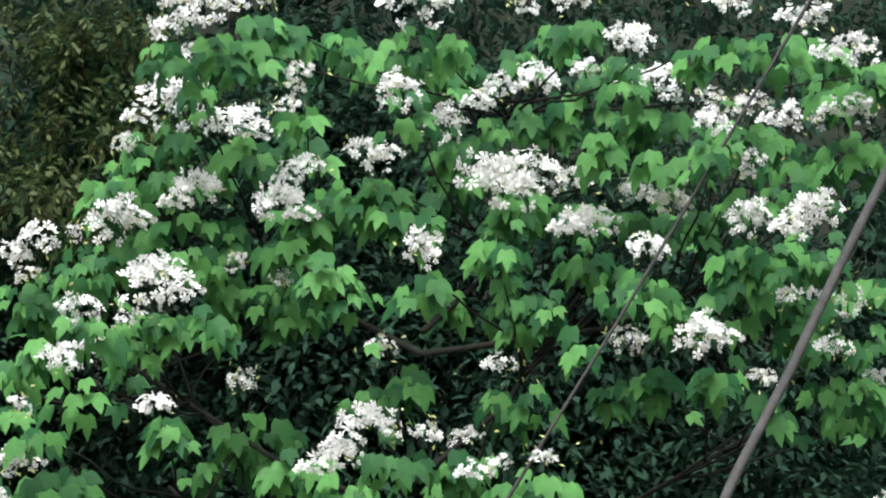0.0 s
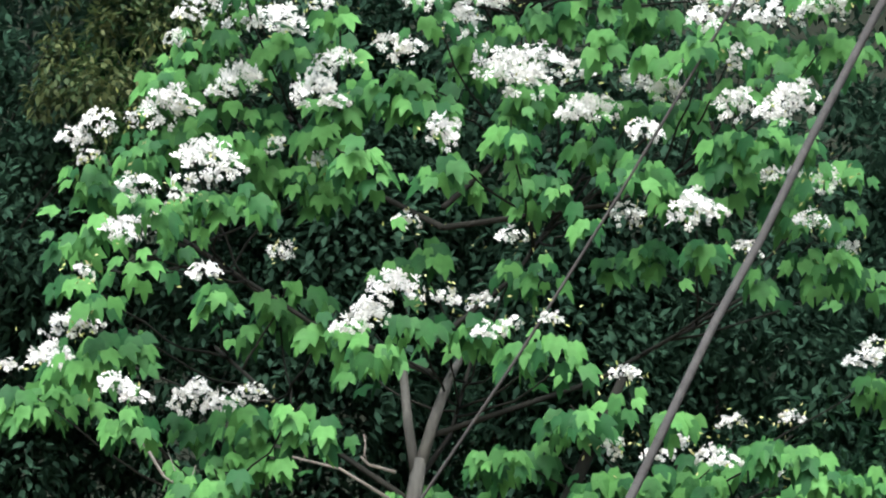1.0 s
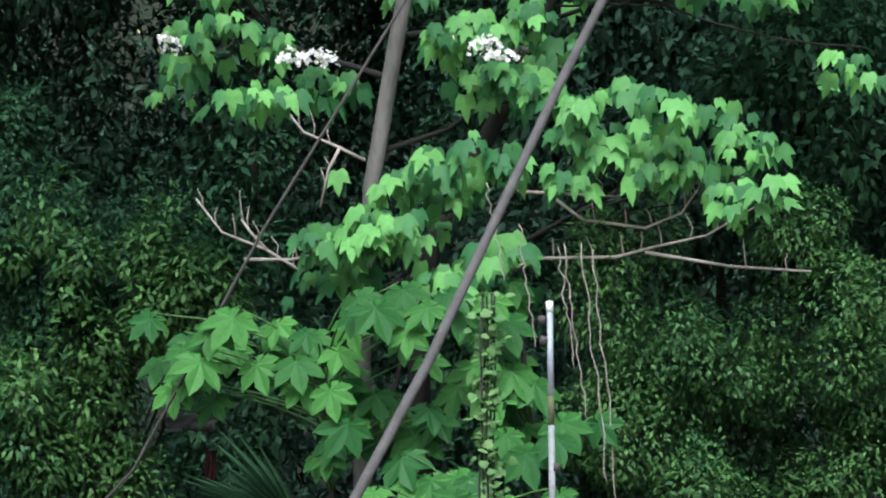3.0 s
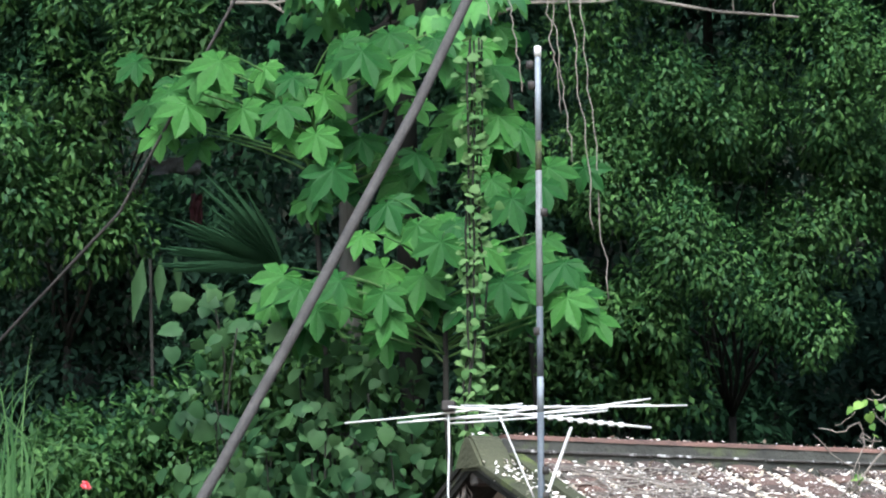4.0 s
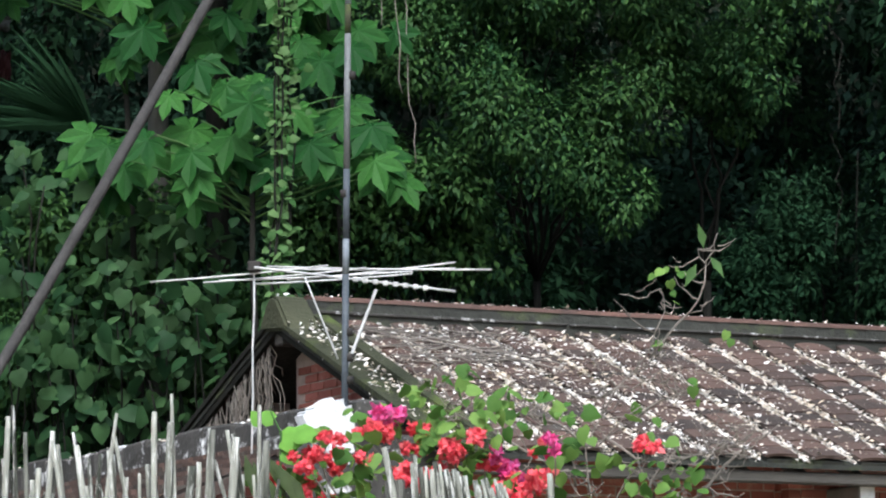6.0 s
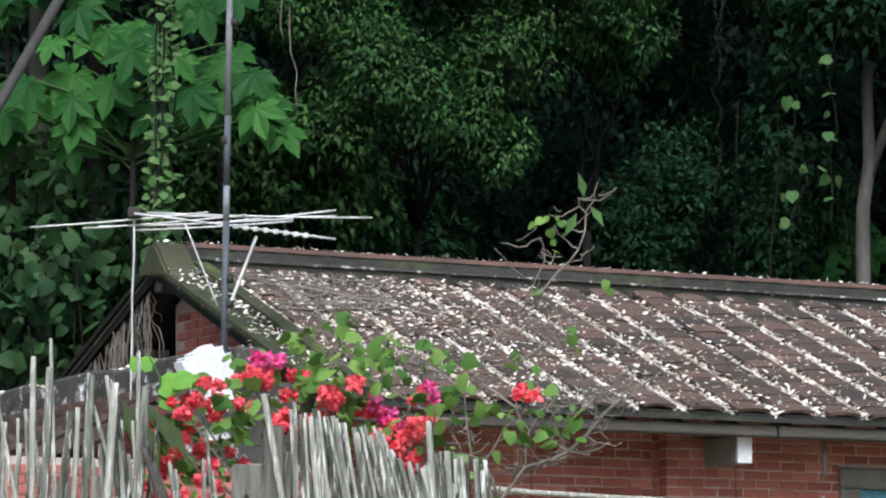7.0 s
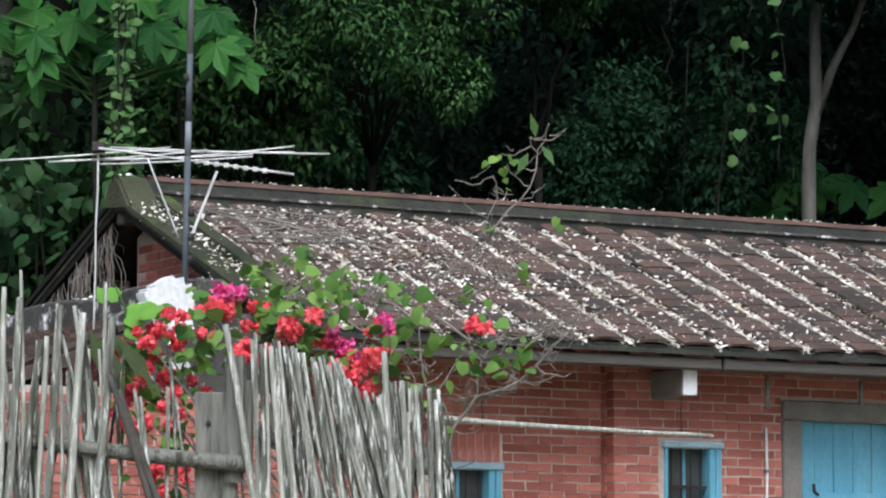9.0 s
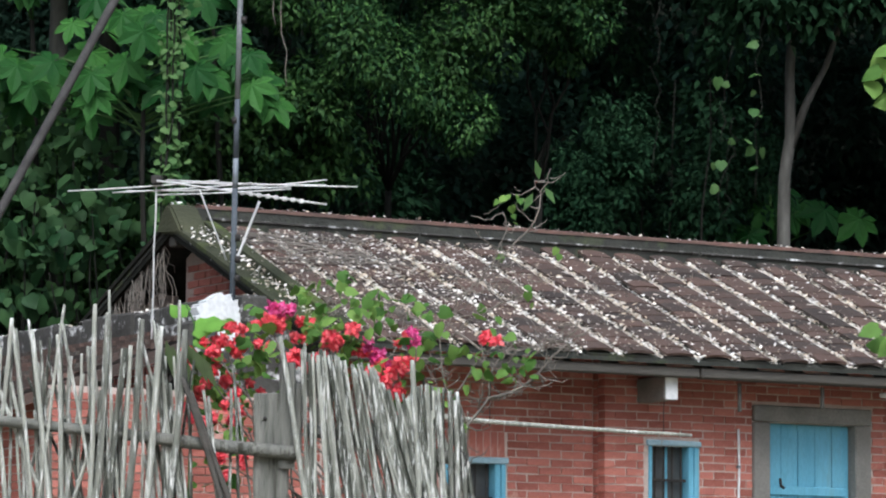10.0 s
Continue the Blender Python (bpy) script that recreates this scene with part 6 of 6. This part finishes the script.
def stick(x, top, lean, rad, y=0.0, foot=0.75, mat=None):
    """One split cane: slightly bent, cut blunt at its head."""
    h = top - foot
    pts = [Vector((x + lean * (foot + h * s - top) * -1 + 0.016 * math.sin(4 * s + x * 23) + 0.006 * math.sin(11 * s + x * 41), y + 0.02 * math.sin(2 * s + x * 5), foot + h * s)) for s in (0, 0.25, 0.5, 0.68, 0.8, 0.9, 0.97, 1.0)]
    tube("stick", pts, [rad * k for k in (1.1, 1.08, 1.0, 1.05, 0.96, 1.02, 0.95, 0.8)], mat or M_STICK, fence, sides=7)


for i in range(84):
    x = -4.35 + i * 0.0365 + rr.uniform(-0.03, 0.03)
    if x > -1.36 or (x > -1.70 and i % 4):
        continue
    top = 3.36 + 0.13 * math.sin(i * 1.7) + rr.uniform(-0.30, 0.12) + max(0, -2.1 - x) * 0.10 - max(0, x + 2.3) * 0.12
    stick(x, top, rr.gauss(0.03, 0.08), rr.uniform(0.009, 0.018), rr.choice((-0.055, 0.055)) + rr.uniform(-.012, .012))
for i in range(104):
    x = -4.3 + i * 0.0285 + rr.uniform(-0.03, 0.03)
    if -1.72 < x < -1.3 and i % 3:
        continue
    stick(x, 3.05 + rr.uniform(-0.35, 0.25), rr.gauss(0.02, 0.14), rr.uniform(0.008, 0.016), rr.uniform(0.03, 0.12))
for x, top in ((-1.98, 3.40), (-1.84, 3.36), (-1.72, 3.34), (-2.16, 3.44), (-2.08, 3.22)):
    stick(x, top, -0.07, 0.022, -0.075)
# broken dark staves falling sideways
for x, top, lean in ((-1.74, 3.04, 0.36), (-1.66, 2.96, 0.33), (-1.55, 2.60, 0.30)):
    stick(x, top, lean, 0.019, -0.09, mat=M_OLDWOOD if x < -1.6 else None)
for i in range(58):
    s = i / 57
    x = -0.99 + s * 0.97 + rr.uniform(-0.012, 0.012)
    top = 3.24 - 0.30 * s - 0.12 * math.exp(-((s - 0.62) / 0.10) ** 2) + rr.uniform(-0.04, 0.03)
    stick(x, top, 0.05 + 0.24 * math.sin(math.pi * min(1, s * 1.1)) ** 2 + rr.gauss(0, 0.035), rr.uniform(0.009, 0.017), -0.06 + rr.uniform(-.015, .015))
for i in range(16):
    x = -0.92 + i * 0.055
    stick(x, 2.95 - i * 0.012 + rr.uniform(-.1, .1), 0.30 + rr.uniform(-.1, .12), 0.017, 0.02)
for x, top, lean in ((-1.13, 3.30, 0.16), (-0.56, 3.10, 0.14), (-0.30, 3.16, 0.02)):
    stick(x, top, lean, 0.018, -0.09)
tube("rail", [(-4.5, 0, 2.95), (-3.4, 0.005, 2.83), (-2.29, 0, 2.72), (-1.76, 0, 2.66), (-1.4, -0.01, 2.62), (-0.99, -0.02, 2.585)], [0.035, 0.036, 0.034, 0.04, 0.042, 0.044], M_POST, fence, "rough round rail with lichen", sides=10)
tube("rail", [(-0.96, 0.03, 2.74), (-0.54, 0.0, 2.65), (-0.2, 0, 2.59), (0.03, 0, 2.55)], [0.042, 0.045, 0.042, 0.04], M_POST, fence, "rough round rail with lichen", sides=10)
tube("rail", [(-4.5, 0, 1.6), (-1.2, 0, 1.45), (0.03, 0, 1.4)], [0.04, 0.04, 0.04], M_POST, fence, sides=10)
bm = bmesh.new()
random.seed(3)
box(bm, -1.285, -1.07, 0.03, 0.16, 0.6, 2.96, bevel=0.012)
bmesh.ops.subdivide_edges(bm, edges=[e for e in bm.edges if abs(e.verts[0].co.z - e.verts[1].co.z) > 1], cuts=8)
for v in bm.verts:
    v.co += Vector((noise.noise(v.co * 3.1), noise.noise(v.co * 2.7 + Vector((5, 0, 0))), 0)) * 0.012
    if v.co.z > 2.8:
        v.co.z += noise.noise(v.co * 14) * 0.02
part("post", bm, M_POST, fence, "split grey timber post with a knot hole")
tube("knot_hole", [(-1.215, 0.036, 2.80), (-1.215, 0.020, 2.80)], 0.014, M_DARK, fence, sides=8)
bm = bmesh.new()
box(bm, -1.12, -1.03, 0.0, 0.03, 2.5, 3.14, wobble=0.012)
box(bm, -1.03, -0.99, 0.0, 0.03, 2.6, 3.02, wobble=0.01)
part("split_board", bm, M_POST, fence)
tube("wire_binding", [(-0.01, -0.05, 2.62), (0.03, -0.06, 2.55), (0.01, -0.05, 2.5), (0.05, -0.02, 2.46), (0.02, 0.05, 2.6)], 0.008, M_CABLE, fence, sides=6)

# ---- bougainvillea ----
boug = thing("bougainvillea", pose(0, 0, 0), "bougainvillea in red and magenta bloom climbing over the fence", "bush")


def bract_mesh(seed, mat):
    """A tuft of papery bracts, three to each bloom."""
    r = np.random.default_rng(seed)
    n = 54
    d = r.normal(size=(n, 3))
    d /= np.linalg.norm(d, axis=1, keepdims=True)
    ob = scatter("bract_tuft", HEART, d * 0.026 * r.uniform(0.4, 1.1, (n, 1)), frames_of(d * 0.5 + r.normal(size=(n, 3)) * 0.7, d + r.normal(size=(n, 3)) * 0.25, 0.030 * r.uniform(0.7, 1.2, n)), mat)
    me = ob.data
    bpy.data.objects.remove(ob)
    return me


REDS, PINKS = [bract_mesh(s, M_RED) for s in (1, 2, 3)], [bract_mesh(s, M_PINK) for s in (4, 5)]
root = Vector((-0.6, 20.5, 0.95))
canes = []
for k, (spots, meshes) in enumerate(((PINK_BRACTS, PINKS), (RED_BRACTS_HIGH, REDS), (RED_BRACTS_LOW, REDS))):
    for i, c in enumerate(spots):
        for j in range(2):
            at = Vector(c) + (Vector((rr.uniform(-.08, .08), rr.uniform(-0.14, -0.04), rr.uniform(-.075, .06))) if j else Vector((0, -0.06, 0)))
            place("bract_tuft", meshes[(i + j) % len(meshes)], Matrix.Translation(at) @ Euler((i + j, i * 2, i * 3)).to_matrix().to_4x4() @ Matrix.Diagonal((*[rr.uniform(0.8, 1.2)] * 3, 1)), boug)
        if i % 2 == 0:
            canes.append((bend(root + Vector((rr.uniform(-.5, .5), rr.uniform(0, .2), 0.9)), c, -0.12, 8, 0.03, i + 40 * k), [0.012 - 0.001 * q for q in range(9)]))
tagged(tubes("cane_work", canes, M_TWIG, boug), kind="stuff")
for i in range(3):
    tube("stem", bend(root + Vector((0.12 * i - 0.12, 0, -0.2)), root + Vector((0.5 * i - 0.5, 0.1, 1.0)), 0, 6, 0.04, i), [0.03, 0.028, 0.026, 0.024, 0.022, 0.02, 0.016], M_TWIG, boug)
r = np.random.default_rng(71)
hub = np.array(LEAF_SPOTS)
low = np.array(LEAF_SPOTS_LOW + RED_BRACTS_LOW[::2] + RED_BRACTS_HIGH[::3])
P = np.concatenate([np.repeat(hub, 6, axis=0) + r.normal(size=(len(hub) * 6, 3)) * np.array([0.06, 0.06, 0.055]),
                    np.repeat(low, 7, axis=0) + r.normal(size=(len(low) * 7, 3)) * np.array([0.10, 0.08, 0.10]) + np.array([0, 0.06, 0])])
n = len(P)
scatter("leaves", HEART, P, frames_of(r.normal(size=(n, 3)) * 0.7 + np.array([0, -0.2, -0.35]), r.normal(size=(n, 3)) * 0.4 + np.array([0, -0.5, 0.7]), 0.076 * r.uniform(0.45, 1.4, n)), M_BOUG, boug)

# a single red flower among the grass of the bank
flower = thing("red_flower", pose(-6.0, 32.5, ground_z(-6.0, 32.5)), "single orange-red flower on a thin stalk in the bank grass", "flower")
lift = 5.40 - ground_z(-6.0, 32.5)
tube("stalk", bend((0.1, 0.1, -0.05), (0, 0, lift), 0, 6, 0.03, 5), 0.006, M_VINE, flower)
place("bloom", REDS[0], Matrix.Translation((0, 0, lift)), flower)

# ---- bare scrambling shrub beside it ----
shrub = thing("bare_twiggy_shrub", pose(0, 0, 0), "scrambling grey shrub, nearly leafless, with curling young tips", "shrub")
lines = []
for i, pts in enumerate(SHRUB_CANES):
    pts = [Vector(p) for p in pts]
    fine = []
    for a, b in zip(pts, pts[1:]):
        fine += [a, a.lerp(b, 0.5) + Vector((rr.uniform(-.015, .015), rr.uniform(-.05, .05), rr.uniform(-.015, .015)))]
    fine.append(pts[-1])
    tube("cane", fine, [(0.014 if i == 0 else 0.0065 if i in (2, 3) else 0.0085) * (1 - 0.65 * k / len(fine)) for k in range(len(fine))], M_TWIG, shrub, sides=6)
    for p in fine[3:]:
        for q in range(1 if p.z > 3.95 else 5 if p.z > 3.3 else 3):
            e = p + Vector((rr.uniform(-0.22, 0.22), rr.uniform(-.10, .10), rr.uniform(-0.08, 0.20)))
            lines.append((bend(p, e, 0.03, 5, 0.014, i * 7 + q), [0.0048, 0.0044, 0.004, 0.0034, 0.003, 0.002]))
            e2 = p.lerp(e, 0.6)
            lines.append((bend(e2, e2 + Vector((rr.uniform(-0.12, 0.12), rr.uniform(-.05, .05), rr.uniform(-0.03, 0.10))), 0.01, 4, 0.01, q), [0.0036, 0.0032, 0.003, 0.0025, 0.002]))
tagged(tubes("twig_mass", lines, M_TWIG, shrub, sides=4), kind="stuff")
sp = np.array(SHRUB_LEAVES)
P = np.repeat(sp, 2, axis=0) + r.normal(size=(len(sp) * 2, 3)) * 0.025
n = len(P)
scatter("leaves", HEART, P, frames_of(r.normal(size=(n, 3)) * 0.5 + np.array([0, -0.2, -0.5]), r.normal(size=(n, 3)) * 0.4 + np.array([0, -0.6, 0.5]), 0.062 * r.uniform(0.6, 1.3, n)), M_BOUG, shrub)
for a, b in (((0.53, 20.7, 4.40), (0.60, 20.68, 4.30)), ((0.46, 20.7, 4.36), (0.40, 20.68, 4.24)), ((0.50, 20.7, 4.44), (0.49, 20.68, 4.50))):
    a, b = Vector(a), Vector(b)
    scatter("curled_leaf", NARROW, np.array([a]), frames_of(np.array([b - a]), np.array([[0.3, -0.8, 0.4]]), [0.14]), M_VINE, shrub)
# a leafy twig reaching in beside the door
edge = thing("overhanging_twig", pose(0, 0, 0), "green twig with broad leaves hanging in from a nearby tree", "branch")
SIDE = [(3.36, 26.0, 3.88), (3.33, 26.0, 6.02), (3.45, 26.0, 5.92), (3.5, 26.0, 6.1), (3.6, 26.0, 4.8)]
tube("stem", [(4.6, 26.3, 6.9), (3.9, 26.1, 6.4), (3.5, 26.0, 6.0), (3.55, 26.0, 4.9), (3.42, 26.0, 3.95)], [0.03, 0.02, 0.014, 0.01, 0.006], M_TWIG, edge)
P = np.repeat(np.array(SIDE), 4, axis=0) + r.normal(size=(20, 3)) * np.array([0.08, 0.06, 0.08])
scatter("leaves", HEART, P, frames_of(r.normal(size=(20, 3)) * 0.4 + np.array([-0.4, -0.2, -0.5]), r.normal(size=(20, 3)) * 0.3 + np.array([0, -0.7, 0.6]), 0.17 * r.uniform(0.7, 1.2, 20)), M_BOUG, edge)
host = thing("roadside_tree", pose(5.6, 26.5, 0), "slim tree standing beyond the house corner", "tree")
tube("trunk", [(0, 0, 0.9), (-0.1, 0, 4.0), (-0.6, -0.1, 6.4), (-1.0, -0.2, 6.95)], [0.11, 0.09, 0.06, 0.03], M_BARK, host, sides=10)
# fresh climbing shoot over the wing, and a leaf that hangs close by the door
shoot = thing("climbing_shoot", pose(0, 0, 0), "fresh yellow-green climbing shoot with two large leaves", "plant")
tube("stem", [(-1.75, 20.2, 0.8), (-1.72, 20.2, 2.5), (-1.70, 20.2, 3.45), (-1.76, 20.2, 3.58)], [0.012, 0.01, 0.007, 0.003], M_VINE, shoot)
P = np.array([(-1.70, 20.2, 3.42), (-1.62, 20.15, 3.45), (-1.74, 20.2, 3.52), (-1.80, 20.2, 3.5), (-1.68, 20.2, 3.36)])
scatter("leaves", HEART, P, frames_of(np.array([(1, -.2, .1), (1, -.3, -.2), (-1, 0, .4), (-.6, 0, .8), (.6, -.2, -.6)], float), np.array([(0, -.95, .5)] * 5, float), [0.16, 0.13, 0.1, 0.09, 0.11]), M_FRESH, shoot)
for i in range(6):
    at = np.array([[-1.86 + 0.035 * i, 19.9 + 0.05 * (i % 2), 3.32 - 0.03 * (i % 3)]])
    scatter("dry_leaf", NARROW, at, frames_of(np.array([[0.25 + 0.08 * i, -0.3, -1.0]]), np.array([[0.2, -0.9, 0.4]]), [0.26 + 0.03 * (i % 3)]) * np.array([0.6, 1, 1]), M_BROWNISH, shoot, "withered olive leaf")
